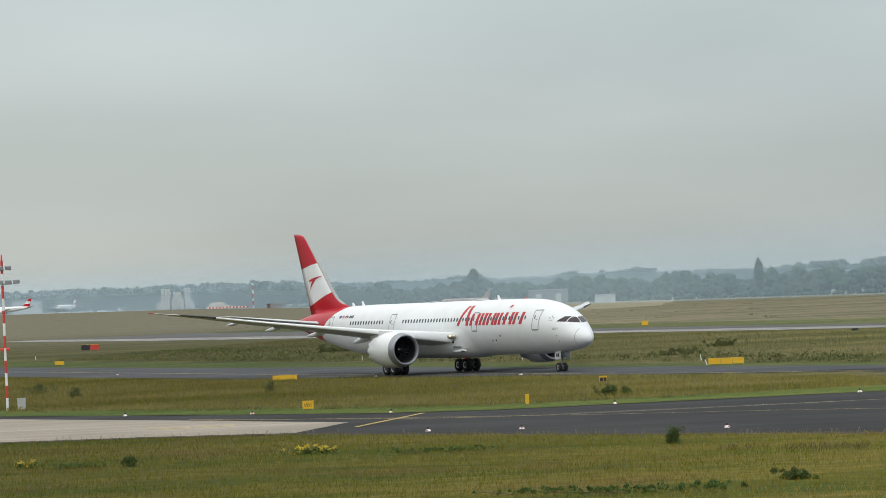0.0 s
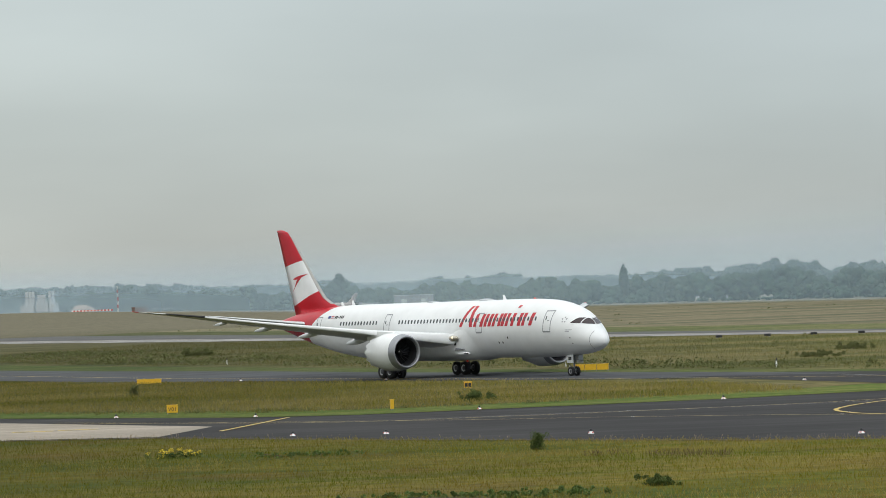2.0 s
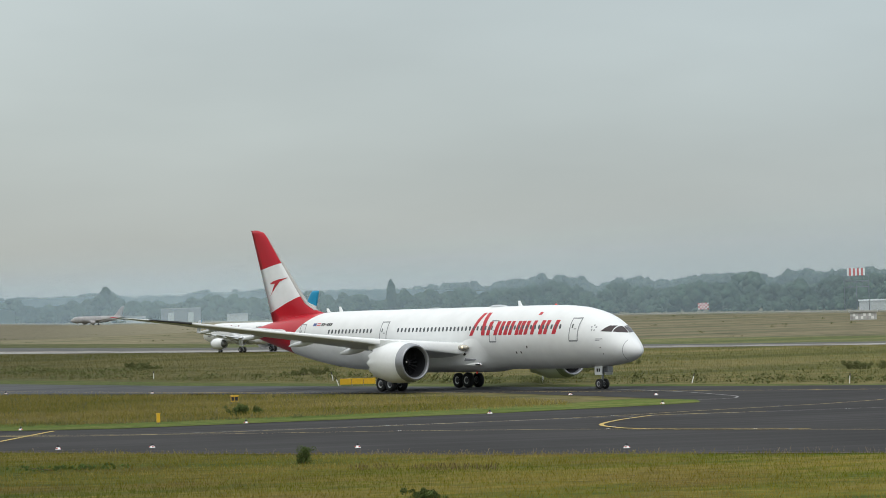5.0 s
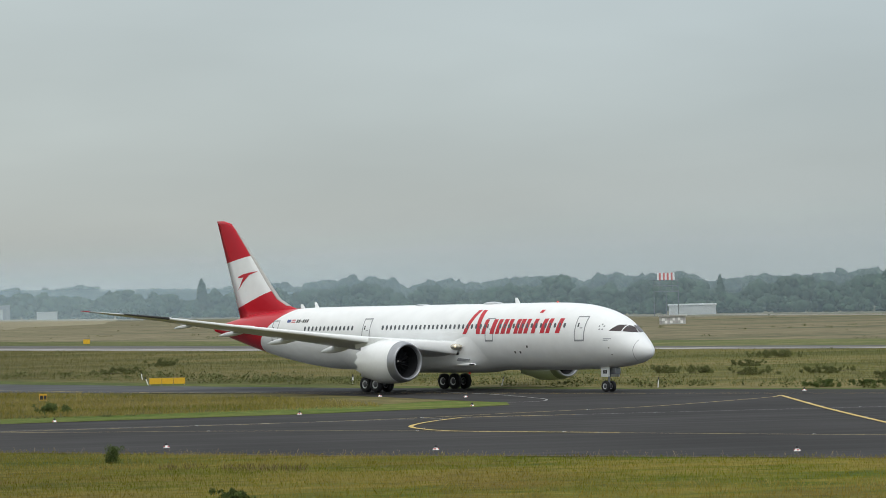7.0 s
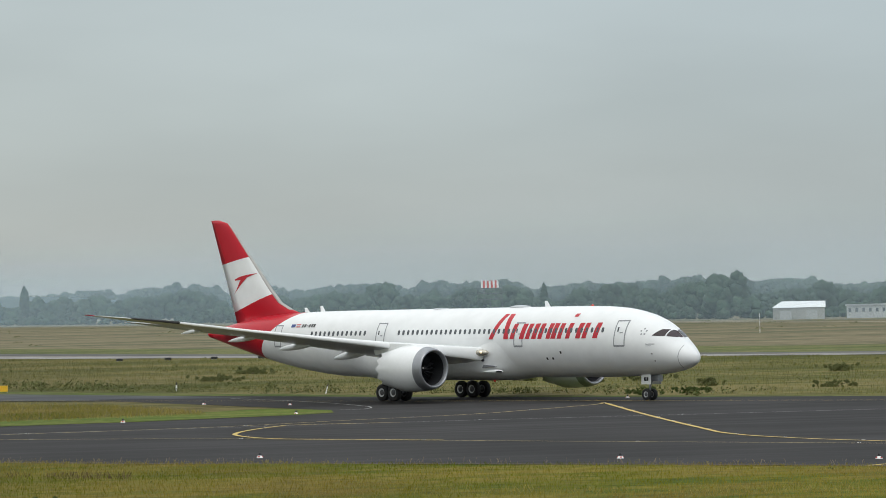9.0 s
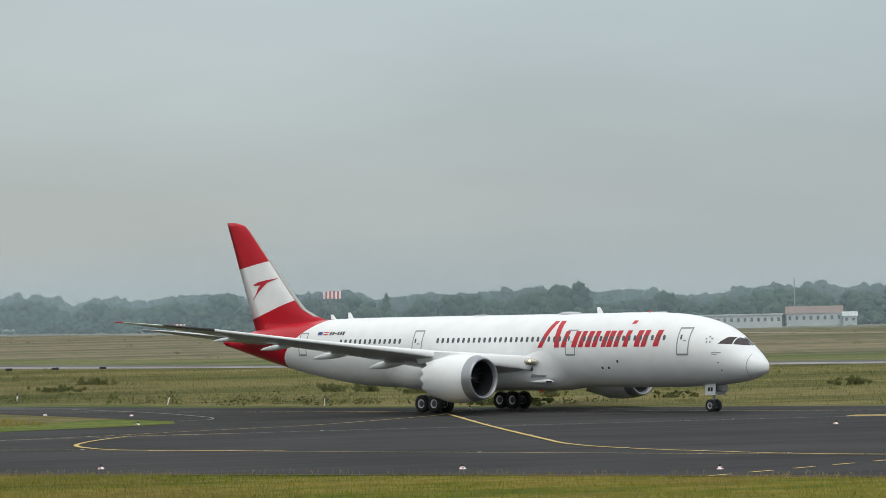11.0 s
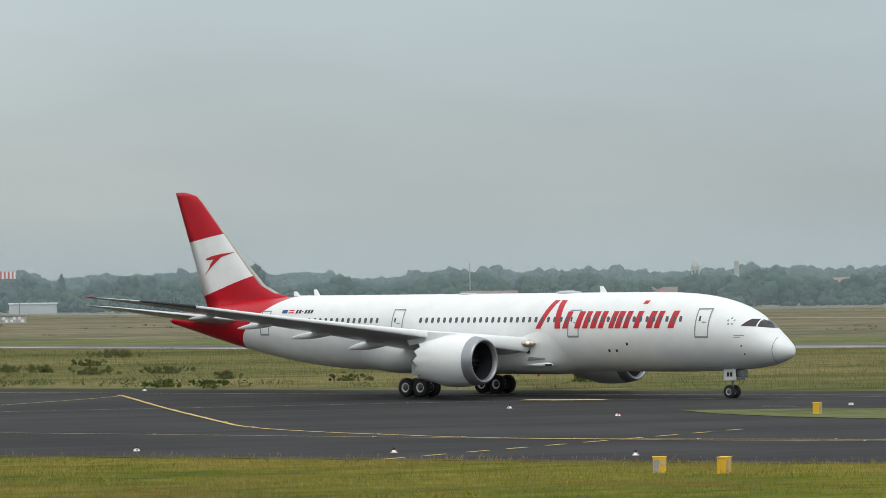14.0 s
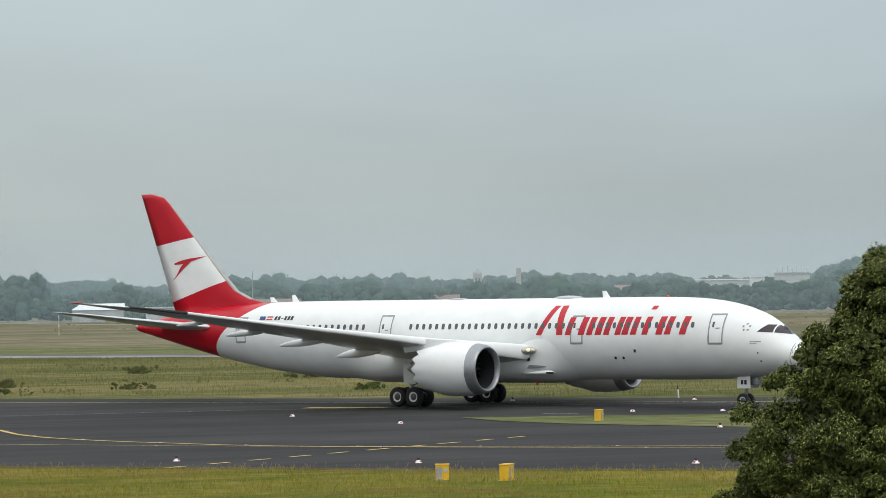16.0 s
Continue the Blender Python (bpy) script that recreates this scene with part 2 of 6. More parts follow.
RED = (0.47, 0.004, 0.018)
WHITE = (0.765, 0.78, 0.785)
M = dict(
    white=mat("aircraft_white", WHITE, 0.3, dark=0.96, scale=0.4, fine=3, coat=0.3),
    red=mat("signal_red", RED, 0.4, dark=0.94),
    grey=mat("aircraft_grey", (0.42, 0.44, 0.46), 0.35, dark=0.9, coat=0.2),
    edge=mat("worn_fin_edge", (0.36, 0.35, 0.33), 0.45, 0.3, dark=0.85),
    lens=mat("lamp_lens", (0.55, 0.52, 0.44), 0.12, 0.4, dark=0.8),
    hub=mat("wheel_hub_grey", (0.09, 0.092, 0.1), 0.5, 0.4, dark=0.7),
    wing=mat("wing_grey", (0.56, 0.58, 0.59), 0.35, dark=0.9, scale=0.3, fine=2, coat=0.2),
    metal=mat("bare_metal", (0.55, 0.56, 0.58), 0.35, 0.85, dark=0.9),
    lip=mat("inlet_lip_metal", (0.30, 0.31, 0.33), 0.38, 0.6, dark=0.9),
    fan=mat("fan_titanium", (0.05, 0.052, 0.058), 0.45, 0.3, dark=0.85),
    dark=mat("dark_duct", (0.018, 0.019, 0.022), 0.5, dark=0.8),
    rubber=mat("tyre_rubber", (0.018, 0.018, 0.02), 0.75, dark=0.8),
    steel=mat("gear_steel", (0.30, 0.31, 0.33), 0.4, 0.6, dark=0.85),
    glass=mat("cockpit_glass", (0.03, 0.018, 0.02), 0.08, dark=0.9),
    pane=mat("cabin_window_glass", (0.075, 0.085, 0.095), 0.14, dark=0.9),
    line=mat("panel_seam_grey", (0.24, 0.25, 0.27), 0.5, dark=0.9),
    blue=mat("flag_blue", (0.02, 0.05, 0.2), 0.4),
    black=mat("black_paint", (0.02, 0.02, 0.022), 0.5),
    sky_blue=mat("turquoise_paint", (0.02, 0.30, 0.55), 0.3, dark=0.95),
    maroon=mat("maroon_paint", (0.13, 0.008, 0.035), 0.3, dark=0.95),
    yellow=mat("sign_yellow", (0.72, 0.42, 0.02), 0.5, dark=0.9, fine=5),
    paint_y=mat("marking_yellow", (0.50, 0.36, 0.085), 0.7, dark=0.7, scale=0.3, fine=2),
    paint_p=mat("worn_marking_yellow", (0.38, 0.29, 0.105), 0.75, dark=0.6, scale=0.25, fine=2),
    paint_w=mat("marking_white", (0.26, 0.26, 0.25), 0.7, dark=0.6, scale=0.3, fine=2),
    pole_w=mat("mast_white", (0.78, 0.78, 0.77), 0.5, dark=0.9),
    pole_r=mat("mast_red", (0.55, 0.05, 0.04), 0.5, dark=0.9),
    box=mat("cabinet_grey", (0.42, 0.43, 0.42), 0.6, dark=0.85),
    concrete=mat("weathered_concrete", (0.36, 0.36, 0.34), 0.85, dark=0.8, scale=0.2, fine=1),
    plaster=mat("pale_plaster", (0.44, 0.46, 0.46), 0.8, dark=0.9, scale=0.1, fine=0.7),
    roof_w=mat("white_sheet_roof", (0.72, 0.75, 0.75), 0.5, dark=0.92, scale=0.1),
    roof_r=mat("clay_tile_roof", (0.21, 0.145, 0.12), 0.8, dark=0.85, scale=0.2),
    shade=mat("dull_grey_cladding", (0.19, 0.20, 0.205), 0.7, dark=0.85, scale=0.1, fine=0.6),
    window=mat("window_dark", (0.13, 0.15, 0.17), 0.2, dark=0.8),
    rust=mat("sooty_rusted_metal", (0.36, 0.35, 0.35), 0.8, dark=0.6, scale=0.3, fine=2),
    earth=mat("spoil_earth", (0.34, 0.31, 0.28), 0.95, dark=0.85, scale=0.1, fine=0.7),
    bark=mat("bark", (0.09, 0.075, 0.055), 0.9, dark=0.6, fine=12, bump=0.02),
    leaf=mat("linden_leaves", (0.056, 0.073, 0.016), 0.6, dark=0.6, scale=0.6, fine=3, spread=0.5),
    bract=mat("pale_bracts", (0.24, 0.25, 0.075), 0.8, dark=0.8, spread=0.25),
    shrub=mat("shrub_leaves", (0.078, 0.108, 0.032), 0.85, dark=0.7, scale=0.5, fine=3, spread=0.3),
    bramble=mat("bramble_leaves", (0.085, 0.135, 0.026), 0.8, dark=0.7, scale=0.8, fine=4, spread=0.35),
    flower=mat("ragwort_yellow", (0.55, 0.42, 0.03), 0.7, dark=0.8, spread=0.2),
    blade=ground_mat("grass_blades", ((0.102, 0.132, 0.007), (0.18, 0.166, 0.015), (0.265, 0.205, 0.042)), 0.05, (0.5, 1.4), 0.0, 0.7, (0.62, 1.36), True, sorrel=(0.22, 0.14, 0.035)),
    straw=ground_mat("dry_grass_stalks", ((0.15, 0.15, 0.026), (0.235, 0.2, 0.054), (0.325, 0.268, 0.095)), 0.05, (0.5, 1.4), 0.0, 0.7, (0.84, 1.3), True),
    rough=ground_mat("rough_grass_blades", ((0.095, 0.108, 0.022), (0.155, 0.145, 0.042), (0.215, 0.184, 0.07)), 0.02, (0.4, 1.6), 0.0, 0.5, (0.68, 1.1), True),
    weed=mat("dark_weeds", (0.118, 0.13, 0.05), 0.85, dark=0.8, scale=0.08, fine=0.5, spread=0.22),
    # Each layer farther back is slightly paler and bluer: haze put into leaf colour.
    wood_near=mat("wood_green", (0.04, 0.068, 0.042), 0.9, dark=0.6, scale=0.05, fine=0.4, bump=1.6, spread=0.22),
    wood_mid=mat("wood_hazed_green", (0.044, 0.07, 0.048), 0.9, dark=0.6, scale=0.05, fine=0.4, bump=1.6, spread=0.22),
    wood_far=mat("wood_far_hazed_green", (0.048, 0.072, 0.052), 0.95, dark=0.6, scale=0.05, fine=0.4, bump=1.6, spread=0.18),
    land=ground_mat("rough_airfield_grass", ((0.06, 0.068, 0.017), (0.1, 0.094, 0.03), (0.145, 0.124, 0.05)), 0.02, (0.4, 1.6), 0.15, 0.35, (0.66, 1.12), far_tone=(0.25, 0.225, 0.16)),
    field=ground_mat("dry_far_grass", ((0.085, 0.092, 0.05), (0.135, 0.12, 0.072), (0.19, 0.162, 0.10)), 0.015, (0.35, 1.8), 0.3, 0.14, (1.3, 1.02)),
    fore=ground_mat("foreground_grass", ((0.052, 0.077, 0.005), (0.106, 0.104, 0.010), (0.158, 0.128, 0.024)), 0.05, (0.5, 1.2), 0.05, 0.7, (0.66, 1.36), sorrel=(0.125, 0.086, 0.02)),
    mown=ground_mat("mown_green_verge", ((0.056, 0.094, 0.012), (0.08, 0.116, 0.018), (0.122, 0.136, 0.032)), 0.05, (0.3, 2.0), 0.1, 1.0),
    verge=ground_mat("rank_green_grass", ((0.05, 0.078, 0.016), (0.07, 0.094, 0.02), (0.105, 0.112, 0.034)), 0.03, (0.3, 2.0), 0.1, 0.6),
    dull=ground_mat("dull_green_grass", ((0.06, 0.078, 0.026), (0.085, 0.096, 0.034), (0.125, 0.122, 0.05)), 0.02, (0.3, 2.0), 0.1, 0.4),
    asphalt=pave_mat("dark_asphalt", (0.0285, 0.0272, 0.0272), 40, 0.3),
    asphalt_b=pave_mat("worn_asphalt", (0.058, 0.06, 0.065), 57),
    runway=pave_mat("runway_asphalt", (0.095, 0.094, 0.092), 57),
    shoulder=pave_mat("pale_shoulder_concrete", (0.25, 0.243, 0.232), 57, 0.4),
    slab=pave_mat("pale_concrete_slabs", (0.285, 0.248, 0.2), 40, 0.14),
    soil=mat("dark_edge_soil", (0.075, 0.062, 0.046), 0.95, dark=0.6, scale=0.3, fine=2),
    dock=mat("rusty_dock_stalks", (0.11, 0.08, 0.036), 0.9, dark=0.7, spread=0.35),
    seed=mat("pale_seed_heads", (0.30, 0.235, 0.15), 0.9, dark=0.8, spread=0.3),
    lamp_red=glowing("beacon_red", (0.6, 0.05, 0.03), 0.12),
    lamp_warm=glowing("landing_light", (1.0, 0.85, 0.6), 0.5),
)

for k in ("leaf", "bract", "shrub", "weed", "wood_near", "wood_mid", "wood_far", "soil"):
    M[k].node_tree.nodes["Principled BSDF"].inputs["Specular IOR Level"].default_value = 0.15


# ---- mesh helpers ----
def obj(name, verts, faces, material, parent=None, label="", smooth=False):
    me = bpy.data.meshes.new(name)
    me.from_pydata([tuple(v) for v in verts], [], faces)
    me.validate()
    me.update()
    if smooth:
        me.polygons.foreach_set("use_smooth", [True] * len(me.polygons))
    me.materials.append(material)
    ob = new(name, me)
    if parent is not None:
        ob.parent = parent
    if label:
        tagged(ob, label=label)
    return ob


def part(name, bm, material, parent=None, label="", smooth=False):
    me = bpy.data.meshes.new(name)
    bmesh.ops.recalc_face_normals(bm, faces=bm.faces)
    bm.to_mesh(me)
    bm.free()
    if smooth:
        me.polygons.foreach_set("use_smooth", [True] * len(me.polygons))
    me.materials.append(material)
    ob = new(name, me)
    if parent is not None:
        ob.parent = parent
    if label:
        tagged(ob, label=label)
    return ob


def thing(name, label, category, m=None, group="", kind=""):
    ob = tagged(new(name), label, category, group, kind)
    if m is not None:
        ob.matrix_basis = m
    return ob


def box(bm, x0, x1, y0, y1, z0, z1, bevel=0.0):
    m = Matrix.Translation(((x0 + x1) / 2, (y0 + y1) / 2, (z0 + z1) / 2)) @ Matrix.Diagonal((x1 - x0, y1 - y0, z1 - z0, 1))
    r = bmesh.ops.create_cube(bm, size=1, matrix=m)
    if bevel:
        edges = list({e for v in r["verts"] for e in v.link_edges})
        bmesh.ops.bevel(bm, geom=edges, offset=bevel, segments=2, affect="EDGES", profile=0.7)
    return bm


def rod(bm, a, b, r, r2=None, seg=12):
    a, b = Vector(a), Vector(b)
    d = b - a
    m = Matrix.Translation((a + b) / 2) @ d.to_track_quat("Z", "Y").to_matrix().to_4x4()
    bmesh.ops.create_cone(bm, cap_ends=True, segments=seg, radius1=r, radius2=r if r2 is None else r2, depth=d.length, matrix=m)
    return bm


def lathe(profile, seg=40, centre=(0, 0, 0)):
    """Turned about the x axis: profile of (x, radius)."""
    v, f = [], []
    for x, r in profile:
        for k in range(seg):
            a = 2 * math.pi * k / seg
            v.append((centre[0] + x, centre[1] + r * math.cos(a), centre[2] + r * math.sin(a)))
    for i in range(len(profile) - 1):
        for k in range(seg):
            j = (k + 1) % seg
            f.append((i * seg + k, i * seg + j, (i + 1) * seg + j, (i + 1) * seg + k))
    return v, f


def spline(xs, ys, x):
    """A smooth curve through the points (monotone cubic)."""
    xs, ys = np.array(xs, float), np.array(ys, float)
    h = np.diff(xs)
    d = np.diff(ys) / h
    m = np.zeros(len(xs))
    for i in range(1, len(xs) - 1):
        if d[i - 1] * d[i] > 0:
            m[i] = 2 * d[i - 1] * d[i] / (d[i - 1] + d[i])
    m[0], m[-1] = d[0], d[-1]
    i = int(np.clip(np.searchsorted(xs, x) - 1, 0, len(xs) - 2))
    t = (x - xs[i]) / h[i]
    return float((2 * t**3 - 3 * t**2 + 1) * ys[i] + (t**3 - 2 * t**2 + t) * h[i] * m[i] + (3 * t**2 - 2 * t**3) * ys[i + 1] + (t**3 - t**2) * h[i] * m[i + 1])


AIRFOIL = ((0, 0), (0.012, 0.28), (0.06, 0.62), (0.18, 0.92), (0.36, 1.0), (0.6, 0.72), (0.82, 0.33), (1, 0.02))


def surface(rows, up=(0, 0, 1), thick=None):
    """A lifting surface lofted through rows of (leading edge point, trailing edge point, thickness)."""
    ring = [(u, v * 0.6) for u, v in AIRFOIL] + [(u, -v * 0.4) for u, v in reversed(AIRFOIL[1:-1])]
    n = len(ring)
    v, f = [], []
    up = Vector(up)
    for le, te, th in rows:
        le, te = Vector(le), Vector(te)
        for u, w in ring:
            v.append(le.lerp(te, u) + up * (w * th))
    for i in range(len(rows) - 1):
        for k in range(n):
            j = (k + 1) % n
            f.append((i * n + k, i * n + j, (i + 1) * n + j, (i + 1) * n + k))
    f.append(tuple(range(n)))
    f.append(tuple((len(rows) - 1) * n + k for k in range(n)))
    return v, f


# ---- aircraft ----
def hull(spec):
    """Gives the fuselage's section at x: top, bottom, half width."""
    d = [q[0] for q in spec["stations"]]
    cols = list(zip(*spec["stations"]))

    def at(x):
        s = min(max(spec["nose"] - x, 0.0), d[-1])
        r = math.sqrt(s)
        ds = [math.sqrt(q) for q in d]
        return spline(ds, cols[1], r), spline(ds, cols[2], r), spline(ds, cols[3], r)

    return at


def skin(at, x, z, side, off=0.0):
    """A point on the fuselage's skin at x and z, off metres proud of it."""
    top, bot, w = at(x)
    zc, hh = (top + bot) / 2, max((top - bot) / 2, 1e-3)
    q = max(min((z - zc) / hh, 0.999), -0.999)
    y = w * math.sqrt(1 - q * q)
    ny, nz = y / (w * w + 1e-6), q / hh
    k = math.hypot(ny, nz) + 1e-9
    return Vector((x, side * (y + off * ny / k), z + off * nz / k))


def decal(at, quad, side, off, n=5, m=4):
    """A patch of skin between four (x, z) corners, in order round it."""
    v, f = [], []
    a, b, c, d = quad
    for i in range(n + 1):
        for j in range(m + 1):
            u, w = j / m, i / n
            x = (a[0] * (1 - u) + b[0] * u) * (1 - w) + (d[0] * (1 - u) + c[0] * u) * w
            z = (a[1] * (1 - u) + b[1] * u) * (1 - w) + (d[1] * (1 - u) + c[1] * u) * w
            v.append(skin(at, x, z, side, off))
    for i in range(n):
        for j in range(m):
            p = i * (m + 1) + j
            f.append((p, p + 1, p + m + 2, p + m + 1))
    return v, f


def join(*lumps):
    v, f = [], []
    for a, b in lumps:
        o = len(v)
        v += list(a)
        f += [tuple(i + o for i in q) for q in b]
    return v, f


def wheel(parent, x, y, r, width, side):
    w = new("wheel")
    w.parent = parent
    w.location = (x, y, r)
    prof = ((-width / 2, r * 0.55), (-width / 2, r * 0.86), (-width * 0.36, r * 0.97), (0, r), (width * 0.36, r * 0.97), (width / 2, r * 0.86), (width / 2, r * 0.55))
    v, f = lathe(prof, 28)
    turn = lambda pts: [(p[1], p[0], p[2]) for p in pts]
    tyre = obj("tyre", turn(v), f, M["rubber"], w, smooth=True)
    v, f = lathe(((-width * 0.42, 0.001), (-width * 0.42, r * 0.3), (-width * 0.3, r * 0.36), (-width * 0.42, r * 0.5), (-width * 0.42, r * 0.56),
                  (width * 0.42, r * 0.56), (width * 0.42, r * 0.5), (width * 0.3, r * 0.36), (width * 0.42, r * 0.3), (width * 0.42, 0.001)), 24)
    rim = obj("rim", turn(v), f, M["hub"], w, "dark wheel rim with a pale ring", smooth=True)
    rim.data.materials.append(M["metal"])
    for p in rim.data.polygons:
        p.material_index = int(r * 0.36 < math.hypot(p.center.x, p.center.z) < r * 0.52)
    return w


def engine(parent, spec, side):
    x, y, z, r, length = spec["engine"]
    y *= side
    e = new("engine")
    e.parent = parent
    c = (x, y, z)
    k = r / 2.0
    v, f = lathe(((-0.85 * k, 1.885 * k), (-1.3 * k, 1.94 * k), (-2.4 * k, 2.0 * k), (-3.6 * k, 1.97 * k), (-0.78 * length, 1.72 * k)), 48, c)
    # serrated rear edge
    o = len(v) - 48
    n = len(v)
    for i in range(48):
        a = 2 * math.pi * i / 48
        back = length if i % 4 in (0,) else length - 0.42 * k if i % 4 == 2 else length - 0.2 * k
        v.append((x - back, y + 1.52 * k * math.cos(a), z + 1.52 * k * math.sin(a)))
    for i in range(48):
        j = (i + 1) % 48
        f.append((o + i, o + j, n + j, n + i))
    obj("nacelle", v, f, M["white"], e, smooth=True)
    v, f = lathe(((-0.86 * k, 1.88 * k), (-0.5 * k, 1.82 * k), (-0.2 * k, 1.75 * k), (-0.03 * k, 1.66 * k), (0, 1.58 * k), (-0.06 * k, 1.5 * k), (-0.4 * k, 1.44 * k)), 48, c)
    obj("inlet_lip", v, f, M["lip"], e, "grey metal inlet lip", smooth=True)
    v, f = lathe(((-0.4 * k, 1.44 * k), (-1.2 * k, 1.42 * k), (-1.9 * k, 1.42 * k), (-1.92 * k, 0.01)), 40, c)
    obj("inlet_duct", v, f, M["dark"], e, "dark inlet duct", smooth=False)
    v, f = lathe(((-1.0 * k, 0.01), (-1.1 * k, 0.12 * k), (-1.4 * k, 0.3 * k), (-1.75 * k, 0.4 * k)), 24, c)
    sp = obj("spinner", v, f, M["black"], e, "black spinner", smooth=True)
    bm = bmesh.new()
    box(bm, x - 1.27 * k, x - 1.2 * k, y - 0.24 * k, y - 0.1 * k, z - 0.02, z + 0.14 * k)
    part("spiral_mark", bm, M["pole_w"], sp, "white spiral mark")
    v, f = [], []
    for i in range(20):
        a = 2 * math.pi * i / 20
        o = len(v)
        for rr, tw, xx in ((0.36, 0.0, -1.5), (0.36, 0.14, -1.75), (1.4, 0.3, -1.5), (1.4, 0.42, -1.8)):
            v.append((x + xx * k, y + rr * k * math.cos(a + tw), z + rr * k * math.sin(a + tw)))
        f.append((o, o + 1, o + 3, o + 2))
    obj("fan_blades", v, f, M["fan"], e)
    v, f = lathe(((-length + 1.0 * k, 1.3 * k), (-length - 0.25 * k, 0.86 * k), (-length - 0.3 * k, 0.7 * k), (-length - 1.35 * k, 0.08 * k)), 28, c)
    obj("exhaust_cone", v, f, M["steel"], e, "dull metal exhaust cone", smooth=True)
    # pylon
    pv, pf = surface((((x - 1.9 * k, y, z + 1.85 * k), (x - length - 1.6 * k, y, z + 1.2 * k), 0.5 * k), ((x - 2.6 * k, y, z + 2.12 * k), (x - length - 2.2 * k, y, z + 2.3 * k), 0.5 * k)), up=(0, 1, 0))
    obj("pylon", pv, pf, M["white"], e, smooth=False)
    return e


def gear(parent, spec):
    nr, nw = spec["nose_wheel"]
    ng = new("nose_gear")
    ng.parent = parent
    for s in (-1, 1):
        wheel(ng, 0, s * nw, nr, nw * 0.85, s)
    bm = bmesh.new()
    top = spec["belly"] + 0.3
    rod(bm, (0, 0, nr), (0.15, 0, top), nr * 0.22)
    rod(bm, (0, -nw, nr), (0, nw, nr), nr * 0.14)
    rod(bm, (0.05, 0, nr * 2.2), (1.3 * nr, 0, top), nr * 0.1)
    part("strut", bm, M["steel"], ng)
    g = nr / 0.5
    for s in (-1, 1):
        bm = bmesh.new()
        box(bm, -0.35 * g, 0.75 * g, s * 0.62 * g - 0.03, s * 0.62 * g + 0.03, top - 0.95 * g, top - 0.05, 0.02)
        d = part("gear_door", bm, M["white"], ng, "white gear door")
        if spec.get("marks"):
            for x0 in (-0.02, 0.26):
                bm = bmesh.new()
                box(bm, x0 * g, (x0 + 0.2) * g, s * 0.66 * g - 0.012, s * 0.66 * g + 0.012, top - 0.66 * g, top - 0.34 * g)
                part("mark_bar", bm, M["black"], d, "black letter bar")
    bm = bmesh.new()
    box(bm, 0.4 * g, 1.25 * g, -0.3 * g, 0.3 * g, top - 0.7 * g, top - 0.15 * g, 0.05)
    part("light_box", bm, M["steel"], ng, "dark light bracket")
    mr, mw, gx, gy, axle, hub = spec["main_wheel"]
    for s in (-1, 1):
        mg = new("main_gear")
        mg.parent = parent
        for dx in ((-axle, axle) if axle else (0,)):
            for dy in (-hub, hub):
                wheel(mg, gx + dx, s * gy + dy, mr, hub * 0.82, s)
        bm = bmesh.new()
        if axle:
            rod(bm, (gx - axle, s * gy, mr), (gx + axle, s * gy, mr), mr * 0.22)
        for dx in ((-axle, axle) if axle else (0,)):
            rod(bm, (gx + dx, s * gy - hub, mr), (gx + dx, s * gy + hub, mr), mr * 0.14)
        rod(bm, (gx, s * gy, mr), (gx, s * (gy - 0.15), spec["belly"] + 1.4), mr * 0.26)
        rod(bm, (gx, s * gy, mr * 2.2), (gx + 0.3, s * gy * 0.55, spec["belly"] + 0.6), mr * 0.14)
        rod(bm, (gx, s * gy, mr * 2.0), (gx + 1.9, s * gy * 0.9, spec["belly"] + 0.8), mr * 0.12)
        part("strut", bm, M["steel"], mg)
        bm = bmesh.new()
        box(bm, gx - 0.5, gx + 0.6, s * (gy + 0.35) - 0.03, s * (gy + 0.35) + 0.03, mr * 2.3, spec["belly"] + 1.2, 0.02)
        part("gear_door", bm, M["white"], mg, "white gear door")


